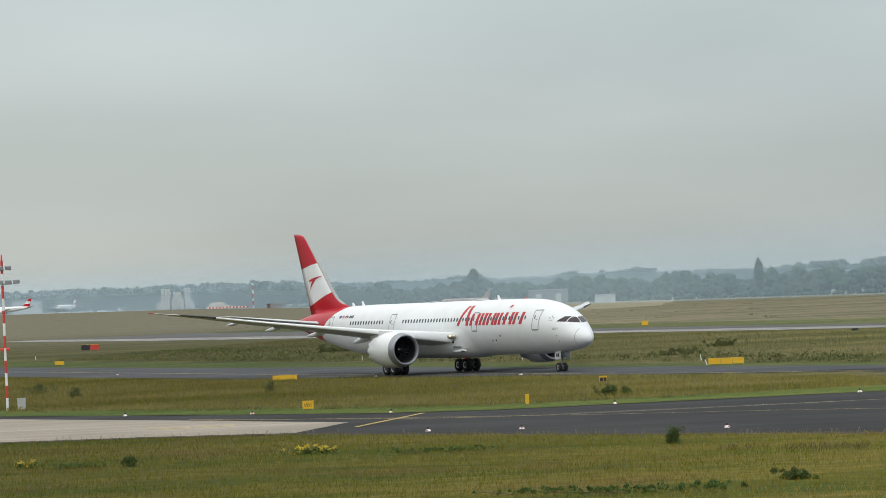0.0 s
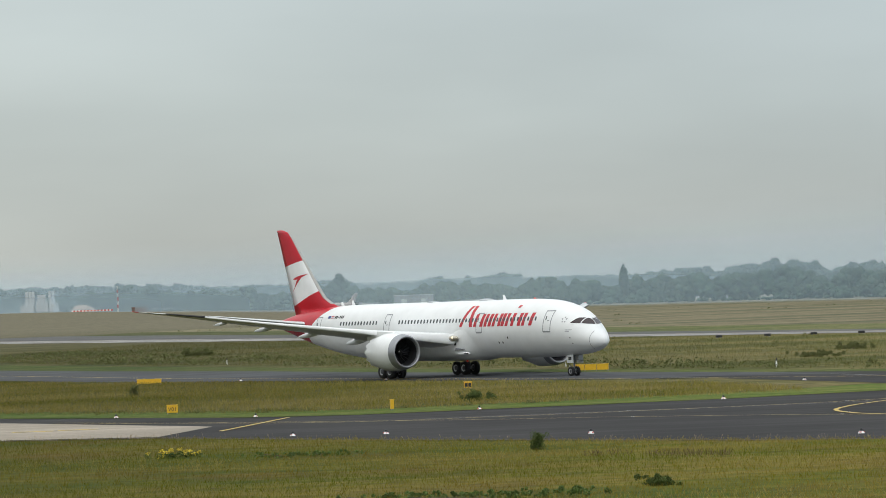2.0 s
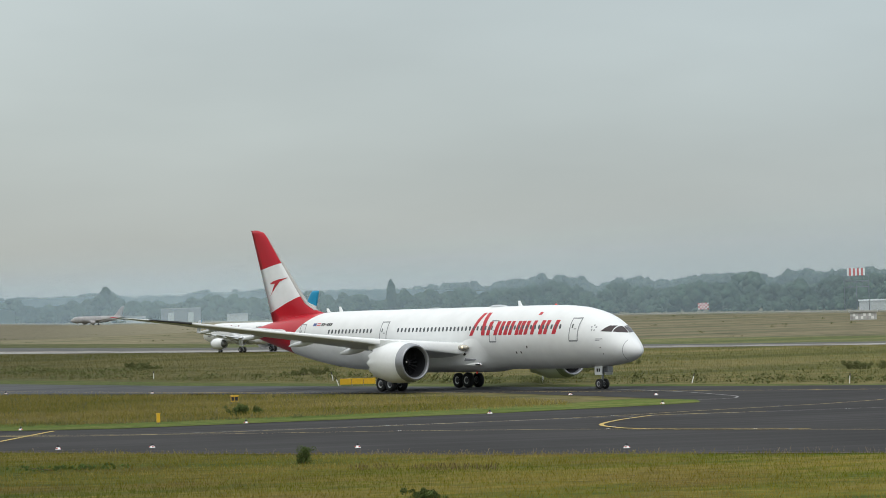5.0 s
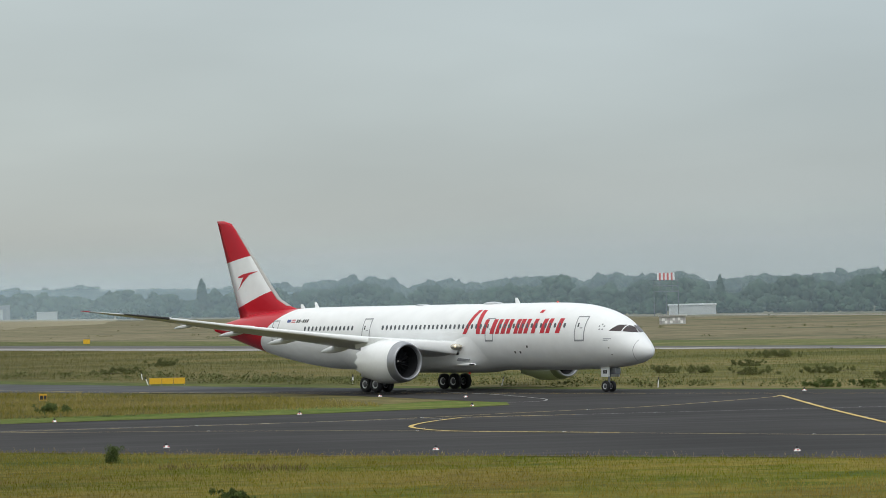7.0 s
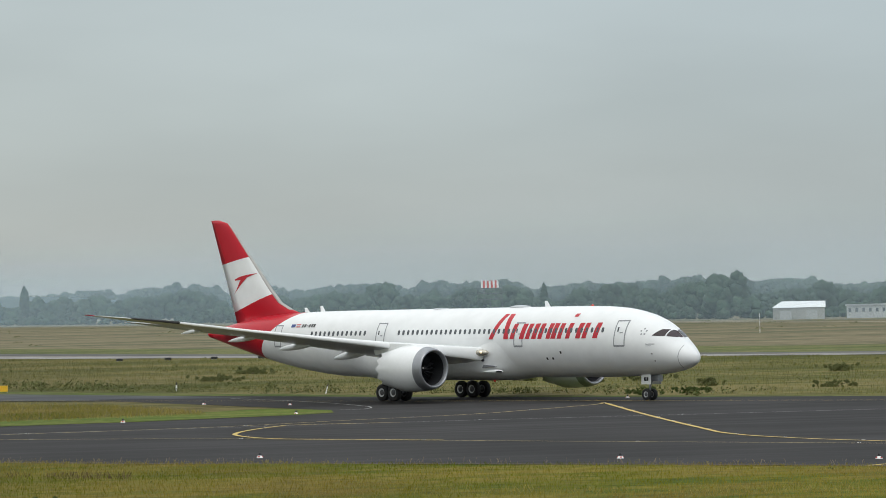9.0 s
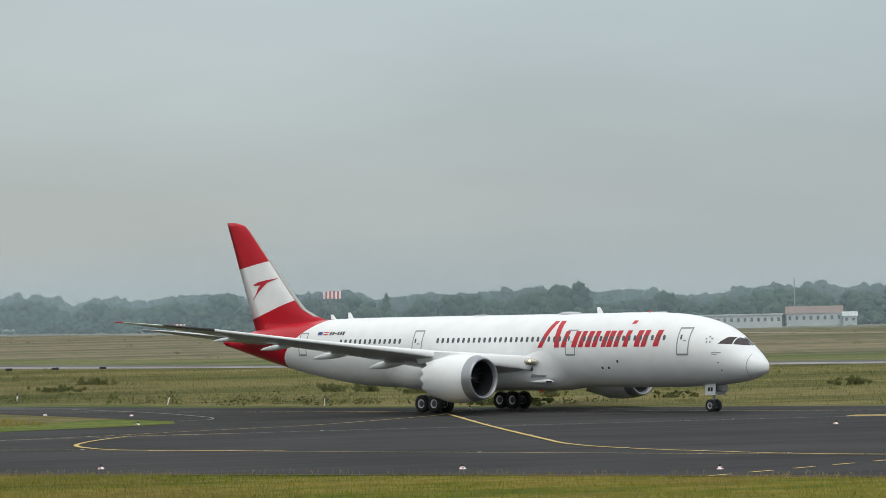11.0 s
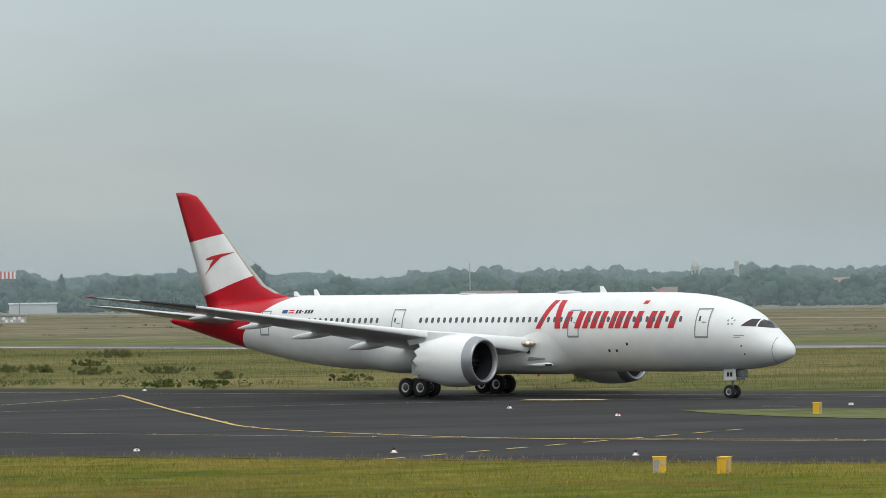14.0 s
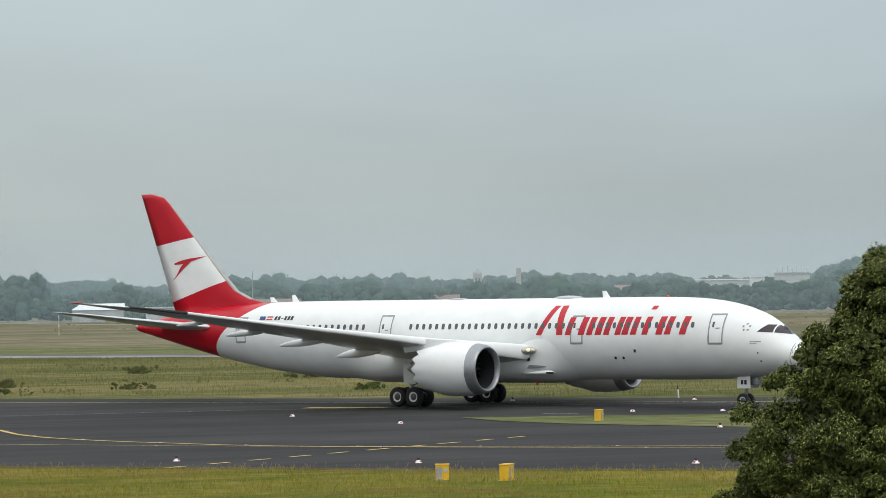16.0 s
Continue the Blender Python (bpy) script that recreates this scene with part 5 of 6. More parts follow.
marker_posts()


def striped_mast(name, label, x, y, height, r, bands, z=0.0, lattice=False):
    t = thing(name, label, "mast", pose(x, y, z))
    for k in range(bands):
        bm = bmesh.new()
        z0, z1 = height * k / bands, height * (k + 1) / bands
        if lattice:
            for a in range(4):
                ca, sa = r * math.cos(a * math.pi / 2 + 0.6), r * math.sin(a * math.pi / 2 + 0.6)
                cb, sb = r * math.cos((a + 1) * math.pi / 2 + 0.6), r * math.sin((a + 1) * math.pi / 2 + 0.6)
                rod(bm, (ca, sa, z0), (ca, sa, z1), r * 0.09, seg=6)
                rod(bm, (ca, sa, z0), (cb, sb, z1), r * 0.06, seg=5)
        else:
            rod(bm, (0, 0, z0), (0, 0, z1), r, seg=14)
        part("section", bm, M["pole_r"] if k % 2 else M["pole_w"], t, "red painted section" if k % 2 else "white painted section")
    return t


mast = striped_mast("light_mast", "red and white banded mast with lamps and beacon", -40.3, 337.2, 13.7, 0.12, 12)
for z, dx in ((11.6, 0.7), (12.9, -0.5)):
    bm = bmesh.new()
    box(bm, min(0, dx), max(0, dx) + 0.2, -0.2, 0.2, z - 0.06, z + 0.06, 0.02)
    part("bracket", bm, M["steel"], mast)
    for q in (-0.6, 0.15, 0.9):
        bm = bmesh.new()
        box(bm, q + dx * 0.6 - 0.3, q + dx * 0.6 + 0.25, -0.3, 0.3, z - 0.02, z + 0.34, 0.05)
        part("floodlight", bm, M["steel"], mast, "dark grey floodlight")
for dx in (-0.28, 0.28):
    bm = bmesh.new()
    bmesh.ops.create_uvsphere(bm, u_segments=10, v_segments=8, radius=0.17, matrix=Matrix.Translation((dx, -0.1, 5.6)))
    part("beacon", bm, M["lamp_red"], mast, "red obstruction light", smooth=True)
bm = bmesh.new()
rod(bm, (0, 0, 13.7), (0, 0, 14.3), 0.09, 0.05)
part("top_lamp", bm, M["lamp_red"], mast, "red top light")
t = thing("cable_cabinet", "grey cable cabinet at the foot of the mast", "cabinet", pose(-38.8, 335.5, 0))
bm = bmesh.new()
box(bm, -0.36, 0.36, -0.25, 0.25, 0.1, 1.05, 0.03)
part("body", bm, M["box"], t)
bm = bmesh.new()
box(bm, -0.4, 0.4, -0.3, 0.3, 1.05, 1.12, 0.02)
part("lid", bm, M["box"], t)
bm = bmesh.new()
box(bm, -0.34, 0.34, -0.22, 0.22, 0, 0.1)
part("plinth", bm, M["concrete"], t)


# ---- far buildings ----
def far(az, d):
    a = math.radians(az)
    return d * math.sin(a), d * math.cos(a)


def block(name, label, az, d, w, depth, h, material, roof=None, gable=0.0, windows=0, z=None, doors=0):
    x, y = far(az, d)
    z = rise(x, y) if z is None else z
    t = thing(name, label, "building", pose(x, y, z, 0, 0, -az))
    bm = bmesh.new()
    box(bm, -w / 2, w / 2, -depth / 2, depth / 2, -0.5, h)
    wall = part("wall", bm, material, t)
    e = 0.4
    if gable:
        v = [(-w / 2 - e, -depth / 2 - e, h), (w / 2 + e, -depth / 2 - e, h), (w / 2 + e, depth / 2 + e, h), (-w / 2 - e, depth / 2 + e, h), (-w / 2 - e, 0, h + gable), (w / 2 + e, 0, h + gable)]
        obj("roof", v, [(0, 1, 5, 4), (2, 3, 4, 5), (0, 4, 3), (1, 2, 5), (0, 3, 2, 1)], roof or material, t, "pitched roof")
    else:
        bm = bmesh.new()
        box(bm, -w / 2 - e, w / 2 + e, -depth / 2 - e, depth / 2 + e, h, h + 0.5)
        part("roof", bm, roof or material, t, "flat roof")
    for k in range(windows):
        bm = bmesh.new()
        c = -w / 2 + w * (k + 0.5) / windows
        box(bm, c - w / windows * 0.2, c + w / windows * 0.2, -depth / 2 - 0.06, -depth / 2 + 0.1, h * 0.5, h * 0.8)
        win = part("window", bm, M["window"], t, "dark window")
    for k in range(doors):
        bm = bmesh.new()
        c = -w / 2 + w * (k + 0.5) / doors
        box(bm, c - 2, c + 2, -depth / 2 - 0.06, -depth / 2 + 0.1, -0.2, h * 0.75)
        part("gate", bm, M["box"], t, "grey gate")
    return t


def buildings():
    block("hall", "low white hall with flat roof before the wood", 12.56, 1500, 19, 26, 3.9, M["plaster"], M["roof_w"])
    hall = block("hall", "white hangar hall with pale pitched roof", 16.95, 1300, 18, 22, 4.2, M["concrete"], M["roof_w"], 0, doors=2)
    bpy.data.objects.remove([c for c in hall.children if c.name.startswith("roof")][0])
    obj("roof", [(-9.4, -11.4, 4.2), (9.4, -11.4, 4.2), (9.4, 11.4, 4.2), (-9.4, 11.4, 4.2), (-6.0, 0, 6.4), (9.4, 0, 6.4)], [(0, 1, 5, 4), (2, 3, 4, 5), (0, 4, 3), (1, 2, 5), (0, 3, 2, 1)], M["roof_w"], hall, "white sheet roof")
    block("office_row", "long pale two-storey office row with dark windows", 18.42, 1300, 33, 12, 4.4, M["plaster"], M["plaster"], windows=14)
    block("depot", "pale concrete depot with flat overhanging roof", 1.65, 2600, 28, 18, 10.4, M["shade"], M["concrete"], doors=2)
    block("depot_annexe", "low grey annexe beside the depot", 0.95, 2600, 14, 14, 5.0, M["plaster"], M["concrete"], windows=4)
    block("store", "plain grey box store in the field", 2.53, 2500, 14, 12, 5.4, M["plaster"], M["plaster"])
    block("terminal", "large white building on the skyline", 26.78, 1580, 29, 18, 12.2, M["plaster"], M["roof_w"], windows=12)
    t = block("plant_room", "white block with roof stacks on the skyline", 27.75, 1565, 15, 12, 14.6, M["plaster"], M["plaster"], windows=0)
    for k in range(7):
        bm = bmesh.new()
        rod(bm, (-6 + 2.0 * k, 0, 14.6), (-6 + 2.0 * k, 0, 16.6 + 0.6 * (k % 3)), 0.3, seg=8)
        part("stack", bm, M["box"], t, "thin roof stack")
    block("gatehouse", "white tower block on the skyline", 27.2, 1565, 6, 8, 13.2, M["roof_w"], M["roof_w"], windows=2)
    block("row_house", "long house with clay-red roof behind trees", 19.65, 1330, 20, 9, 4.6, M["plaster"], M["roof_r"], 2.6, windows=8)
    block("house", "white gabled house beside the long clay roof", 20.2, 1325, 5, 8, 3.4, M["plaster"], M["plaster"], 1.6, windows=2)
    block("farm_house", "brown-roofed house among trees", 22.3, 1400, 13, 10, 3.6, M["plaster"], M["roof_r"], 4.2, windows=4)
    block("house", "white house with clay roof among trees", 25.15, 1560, 8, 8, 8.6, M["plaster"], M["roof_r"], 2.2, windows=3)
    x, y = far(23.5, 1560)
    t = thing("chimney_tower", "slim pale concrete tower above the trees", "tower", pose(x, y, 0, 0, 0, -23))
    bm = bmesh.new()
    box(bm, -1.1, 1.1, -1.1, 1.1, 0, 18.4, 0.1)
    part("shaft", bm, M["concrete"], t)
    bm = bmesh.new()
    box(bm, -1.2, 1.2, -1.2, 1.2, 17.2, 17.5)
    part("cornice", bm, M["concrete"], t)
    x, y = far(22.86, 1560)
    t = thing("church_tower", "stone church tower with stepped turret top", "church", pose(x, y, 0, 0, 0, -23))
    bm = bmesh.new()
    box(bm, -1.8, 1.8, -1.8, 1.8, 0, 16.2)
    part("tower", bm, M["concrete"], t)
    for q in (-1.6, 1.6):
        for w in (-1.6, 1.6):
            bm = bmesh.new()
            rod(bm, (q, w, 16.2), (q, w, 17.6), 0.35, 0.1, 6)
            part("pinnacle", bm, M["concrete"], t)
    bm = bmesh.new()
    rod(bm, (0, 0, 16.2), (0, 0, 18.6), 1.5, 0.2, 8)
    part("spire", bm, M["concrete"], t)
    for c in (-0.7, 0.7):
        bm = bmesh.new()
        box(bm, c - 0.3, c + 0.3, -1.86, -1.7, 12.6, 14.6)
        part("belfry_opening", bm, M["window"], t, "dark opening")
    # asphalt plant with silos
    x, y = far(-4.13, 3000)
    z = rise(x, y)
    t = thing("silo_plant", "pale concrete mixing plant with white silos", "silo plant", pose(x, y, z, 0, 0, 4))
    for c in (-11.5, -8.8, -6.5, 7.2, 9.6):
        bm = bmesh.new()
        rod(bm, (c, 0, 0), (c, 0, 17), 1.35, seg=16)
        part("silo", bm, M["plaster"], t, "white silo")
    for x0, x1, hh in ((-17, -6, 6), (-4.5, 5.5, 9), (-3, 3.5, 14), (6, 14, 7)):
        bm = bmesh.new()
        box(bm, x0, x1, -4, 4, 0, hh, 0.3)
        part("hopper", bm, M["plaster"], t)
    x, y = far(-3.5, 2900)
    t = tagged(obj("spoil_heap", *heap(), M["earth"]), "pale heap of earth beside the plant", "spoil heap")
    t.location = (x, y, rise(x, y) - 0.3)
    x, y = far(-2.95, 2700)
    striped_mast("lattice_mast", "red and white lattice mast in the far field", x, y, 19, 0.55, 7, rise(x, y), True)
    block("shed", "low orange-red shed in the far field", -2.62, 2700, 11, 6, 3.0, M["roof_r"], M["roof_r"])
    block("hangar", "grey hangar behind a parked airliner", -6.45, 3300, 26, 30, 10.5, M["plaster"], M["plaster"], windows=5)
    # marker boards with red and white fields
    def boards(az, d, cols, rows, w, hgt, z0, label, legs=True):
        x, y = far(az, d)
        t = thing("marker_board", label, "marker board", pose(x, y, rise(x, y), 0, 0, -az))
        for i in range(cols):
            for j in range(rows):
                bm = bmesh.new()
                box(bm, -w / 2 + w / cols * i, -w / 2 + w / cols * (i + 1), -0.1, 0.1, z0 + hgt / rows * j, z0 + hgt / rows * (j + 1))
                part("panel", bm, M["pole_r"] if (i + j) % 2 else M["pole_w"], t)
        if legs:
            for i in range(5):
                bm = bmesh.new()
                c = -w / 2 + w * i / 4
                rod(bm, (c, 0.2, 0), (c, 0.2, z0 + 0.1), 0.12, seg=6)
                part("leg", bm, M["steel"], t)
        return t
    boards(9.87, 1800, 12, 4, 10.8, 3.2, 1.3, "red and white checkered board fence in the field")
    boards(-3.35, 2700, 24, 1, 30, 1.0, 0.6, "low red and white barrier in the far field")
    a = boards(12.16, 1460, 9, 1, 7.0, 2.9, 14.1, "red and white aerial panels on a dark steel frame", False)
    for k in range(5):
        c = -4.8 + 2.4 * k
        bm = bmesh.new()
        rod(bm, (c, 0.3, 9.6), (c, 0.3, 14.2), 0.18, seg=6)
        if k:
            rod(bm, (c - 2.4, 0.3, 9.6 + 2.3 * (k % 2)), (c, 0.3, 11.9 - 2.3 * (k % 2)), 0.1, seg=6)
        part("frame", bm, M["hub"], a, "dark steel frame")
    for z in (9.6, 11.9, 14.1):
        bm = bmesh.new()
        rod(bm, (-4.9, 0.3, z), (4.9, 0.3, z), 0.2, seg=6)
        part("beam", bm, M["hub"], a, "dark steel beam")
    for c in (-4.8, 0.0, 4.8):
        bm = bmesh.new()
        rod(bm, (c, 0.3, 0), (c, 0.3, 9.6), 0.16, seg=8)
        part("support", bm, M["hub"], a, "steel support mast")
    h = block("equipment_hut", "grey hut with red and white checkered skirt", 12.25, 1040, 7.4, 3.5, 2.2, M["box"], M["concrete"], windows=0)
    for k in range(10):
        bm = bmesh.new()
        box(bm, -3.7 + 0.74 * k, -3.7 + 0.74 * (k + 1), -1.82, -1.7, 0.3 + 0.8 * (k % 2), 1.1 + 0.8 * (k % 2))
        part("board", bm, M["pole_w"] if k % 3 else M["rust"], h)
    t = thing("radio_pole", "thin dark pole above the trees", "pole", pose(*far(19.35, 1500), 0))
    bm = bmesh.new()
    rod(bm, (0, 0, 0), (0, 0, 18.5), 0.3, 0.2, 8)
    part("pole", bm, M["steel"], t)
    t = striped_mast("marker_pole", "short dark and white banded pole in the field", 238.7, 814, 4.6, 0.07, 5)
    for c in t.children:
        if c.data.materials[0] == M["pole_r"]:
            c.data.materials[0] = M["rust"]
            tagged(c, label="dull rusty section")


def heap():
    v, f = [], []
    n = 20
    for r, hh in ((9, 0), (7.6, 1.8), (5.2, 4.2), (2.4, 5.4), (0.1, 5.7)):
        for k in range(n):
            a = 2 * math.pi * k / n
            q = 1 + 0.12 * math.sin(3 * a + r) + 0.06 * math.sin(7 * a)
            v.append((r * q * math.cos(a) * 1.2, r * q * math.sin(a), hh + 0.4 * math.sin(5 * a + hh)))
    for i in range(4):
        for k in range(n):
            f.append((i * n + k, i * n + (k + 1) % n, (i + 1) * n + (k + 1) % n, (i + 1) * n + k))
    return v, f


buildings()


def parked():
    """Far parked aircraft and a rusted training hulk."""
    spec = dict(SMALL)
    spec["skin"], spec["fin_paint"] = M["white"], livery("far_fin", (("z", 9.6, 0.0, 0.0, 1, RED), ("z", 7.6, 0.0, 0.0, -1, RED)), WHITE)
    spec["decals"], spec["sharklet"] = (), False
    p, _, _ = airliner("airliner", "distant white airliner with red fin parked by a hangar", spec, False)
    x, y = far(-6.75, 2950)
    p.matrix_basis = pose(x - 14, y, rise(x, y), 0, 0, 186)
    q = tagged(copy_thing(p, pose(*far(-5.95, 3100), rise(*far(-5.95, 3100)), 0, 0, 250)), "distant white airliner parked nose on in the far field")
    spec["skin"] = spec["fin_paint"] = M["rust"]
    r, _, _ = airliner("training_hulk", "sooty rusted training aircraft hulk in the field", spec, False)
    for c in r.children_recursive:
        if c.type == "MESH":
            c.data.materials[0] = M["rust"] if "wheel" not in c.name else M["black"]
    x, y = far(0.25, 2350)
    r.matrix_basis = pose(x - 8, y, rise(x, y) + 0.0, 0, 0, 205)


parked()


# ---- plants ----
def leaf_cloud(centres, radii, count, size, squash=0.85, shell=0.55, rng=None, tangent=0.0):
    """Small leaf quads strewn through lobes; gives verts and faces."""
    rng = rng or np.random.default_rng(3)
    c, r = np.array(centres, float), np.array(radii, float)
    pick = rng.choice(len(c), count, p=r**2 / (r**2).sum())
    d = rng.normal(size=(count, 3))
    d /= np.linalg.norm(d, axis=1)[:, None]
    rad = r[pick] * (shell + (1 - shell) * rng.random(count) ** 0.5) * (1 + 0.12 * rng.normal(size=count))
    p = c[pick] + d * rad[:, None] * np.array([1, 1, squash])
    u = rng.normal(size=(count, 3))
    face = rng.normal(size=(count, 3))
    if tangent:
        face = d + face * (1 - tangent)
        u = np.cross(face, u)
    u /= np.linalg.norm(u, axis=1)[:, None]
    w = np.cross(u, face)
    w /= np.linalg.norm(w, axis=1)[:, None]
    s = size * (0.6 + 0.8 * rng.random(count))[:, None]
    return np.stack([p - u * s, p + w * s * 0.55, p + u * s, p - w * s * 0.55], 1).reshape(-1, 3)


def quads(name, verts, material, parent=None, label=""):
    n = len(verts) // 4
    me = bpy.data.meshes.new(name)
    me.vertices.add(4 * n)
    me.vertices.foreach_set("co", np.asarray(verts, np.float32).ravel())
    me.loops.add(4 * n)
    me.loops.foreach_set("vertex_index", np.arange(4 * n, dtype=np.int32))
    me.polygons.add(n)
    me.polygons.foreach_set("loop_start", np.arange(0, 4 * n, 4, dtype=np.int32))
    me.update(calc_edges=True)
    me.materials.append(material)
    ob = new(name, me)
    if parent is not None:
        ob.parent = parent
    if label:
        tagged(ob, label=label)
    return ob


def linden():
    rng = np.random.default_rng(11)
    t = thing("linden_tree", "full dark green linden tree with pale bracts", "tree", pose(50.12, 86.75, 0))
    bm = bmesh.new()
    rod(bm, (0, 0, -0.2), (0.1, 0, 2.2), 0.3, 0.24, 12)
    rod(bm, (0.1, 0, 2.2), (0.05, 0.1, 5.5), 0.24, 0.14, 10)
    rod(bm, (0.05, 0.1, 5.5), (0, 0, 8.8), 0.14, 0.04, 8)
    part("trunk", bm, M["bark"], t, smooth=True)
    cents, rads = [], []
    for k in range(420):
        u = (k + 0.5) / 420
        z = 1.9 + 7.3 * u
        rr = float(np.interp(z, (1.9, 3.0, 4.4, 5.7, 7.2, 8.45, 9.2, 9.9), (5.8, 6.25, 5.75, 4.8, 3.25, 2.45, 1.5, 0.45)))
        a = k * 2.39996
        q = rr * (0.74 + 0.24 * rng.random())
        cents.append((q * math.cos(a), q * math.sin(a), z + 0.25 * rng.normal()))
        rads.append(0.28 + 0.3 * rng.random())
        if k % 14 == 0:
            bm = bmesh.new()
            rod(bm, (0.05, 0, max(z - 1.6, 1.6)), cents[-1], 0.09, 0.025, 7)
            part("limb", bm, M["bark"], t, smooth=True)
    cents += [(0, 0, 9.2), (0.25, 0.1, 9.5), (-0.8, 0, 8.8), (-1.6, -0.4, 8.5)]
    rads += [0.6, 0.35, 0.6, 0.45]
    # every tuft is a cap of leaves that hang from its upper side, with dark hollows below
    c, r = np.array(cents), np.array(rads)

    def caps(count, size, out, low, slim):
        pick = rng.choice(len(c), count, p=r**2 / (r**2).sum())
        d = rng.normal(size=(count, 3))
        d[:, 2] = np.abs(d[:, 2]) - low
        d += 0.7 * c[pick] * np.array([1, 1, 0]) / (np.linalg.norm(c[pick, :2], axis=1)[:, None] + 0.3)
        d /= np.linalg.norm(d, axis=1)[:, None]
        p = c[pick] + d * (r[pick] * (out + 0.3 * rng.random(count) + 0.1 * rng.normal(size=count)))[:, None]
        hang = d + np.array([0, 0, -0.9]) + 0.55 * rng.normal(size=(count, 3))
        hang /= np.linalg.norm(hang, axis=1)[:, None]
        across = np.cross(hang, d + 0.5 * rng.normal(size=(count, 3)))
        across /= np.linalg.norm(across, axis=1)[:, None]
        n = size * (0.6 + 0.8 * rng.random(count))[:, None]
        return np.stack([p - hang * n, p + across * n * slim, p + hang * n, p - across * n * slim], 1).reshape(-1, 3)

    core = [(0.7 * rng.normal(), 0.7 * rng.normal(), 2.3 + 6.2 * k / 19) for k in range(20)]
    core_r = [0.78 * float(np.interp(q[2], (2.0, 4.4, 7.2, 9.0), (5.0, 4.6, 2.7, 0.9))) for q in core]
    leaves = np.concatenate([caps(330000, 0.047, 0.62, 0.2, 0.62), leaf_cloud(core, core_r, 50000, 0.09, 0.5, 0.9, rng, 0.5)])
    quads("crown", leaves, M["leaf"], t, "dense heart-shaped green leaves")
    quads("blossom", caps(42000, 0.045, 0.85, -0.1, 0.3), M["bract"], t, "pale yellowish hanging bracts")


linden()

SKYLINE = ((-9, 0.42), (-6.86, 0.419), (-2.48, 0.425), (-1.16, 0.333), (0.16, 0.346), (0.48, 0.447), (0.69, 0.314), (1.57, 0.285), (2.02, 0.371), (2.37, 0.312), (3.07, 0.396), (3.42, 0.301), (4.85, 0.277),
           (6.18, 0.381), (6.35, 0.27), (6.8, 0.395), (7.68, 0.444), (7.98, 0.372), (8.11, 0.209), (8.38, 0.332), (8.9, 0.358), (9.07, 0.264), (9.95, 0.409), (10.56, 0.387), (10.82, 0.256), (11.04, 0.371),
           (11.37, 0.414), (11.99, 0.357), (12.34, 0.411), (12.87, 0.232), (15.68, 0.4), (15.93, 0.298), (17.0, 0.289), (17.86, 0.183), (19.09, 0.361), (19.35, 0.285), (19.71, 0.374), (20.05, 0.279), (21.71, 0.307),
           (22.39, 0.223), (24.58, 0.345), (24.84, 0.253), (25.72, 0.284), (26.33, 0.188), (27.73, 0.185), (28.08, 0.207), (28.26, 0.406), (28.52, 0.507), (31, 0.46))
EDGE = ((-9, 3600), (-4, 3300), (0, 2800), (4, 2500), (8, 2050), (12, 1600), (16, 1420), (20, 1380), (24, 1400), (31, 1450))


def tree_lobes(x, y, z0, height, width, rng, n=11):
    """A domed crown of lobes that reaches nearly to the ground."""
    cents, rads = [], []
    for k in range(n):
        a = k * 2.4 + rng.random()
        u = (k + 0.5) / n
        ring = math.cos(u * 1.45)
        q = 0.30 * width * ring * (0.8 + 0.3 * rng.random())
        cents.append((x + q * math.cos(a), y + q * math.sin(a), z0 + height * (0.26 + 0.53 * math.sin(u * 1.5)) + 0.03 * height * rng.normal()))
        rads.append(min(width, height * 1.2) * (0.17 + 0.07 * rng.random()))
    return cents, rads


def unit_ball():
    bm = bmesh.new()
    bmesh.ops.create_icosphere(bm, subdivisions=2, radius=1)
    v = np.array([p.co[:] for p in bm.verts])
    f = np.array([[p.index for p in q.verts] for q in bm.faces])
    bm.free()
    return v, f


BALL_V, BALL_F = unit_ball()


def lobes_mesh(name, cents, rads, material, parent=None, label="", squash=0.9, rng=None):
    """Uneven solid masses inside a crown, all in one mesh."""
    n, k = len(cents), len(BALL_V)
    c, r = np.array(cents), np.array(rads)
    v = BALL_V[None] * (1 + 0.17 * rng.normal(size=(n, k, 1)))
    v = c[:, None] + v * r[:, None, None] * np.array([1, 1, squash])
    f = BALL_F[None] + (np.arange(n) * k)[:, None, None]
    v, f = v.reshape(-1, 3), f.reshape(-1, 3)
    me = bpy.data.meshes.new(name)
    me.vertices.add(len(v))
    me.vertices.foreach_set("co", v.astype(np.float32).ravel())
    me.loops.add(f.size)
    me.loops.foreach_set("vertex_index", f.astype(np.int32).ravel())
    me.polygons.add(len(f))
    me.polygons.foreach_set("loop_start", np.arange(0, f.size, 3, dtype=np.int32))
    me.polygons.foreach_set("use_smooth", np.ones(len(f), bool))
    me.update(calc_edges=True)
    me.materials.append(material)
    ob = new(name, me)
    if parent is not None:
        ob.parent = parent
    if label:
        tagged(ob, label=label)
    return ob


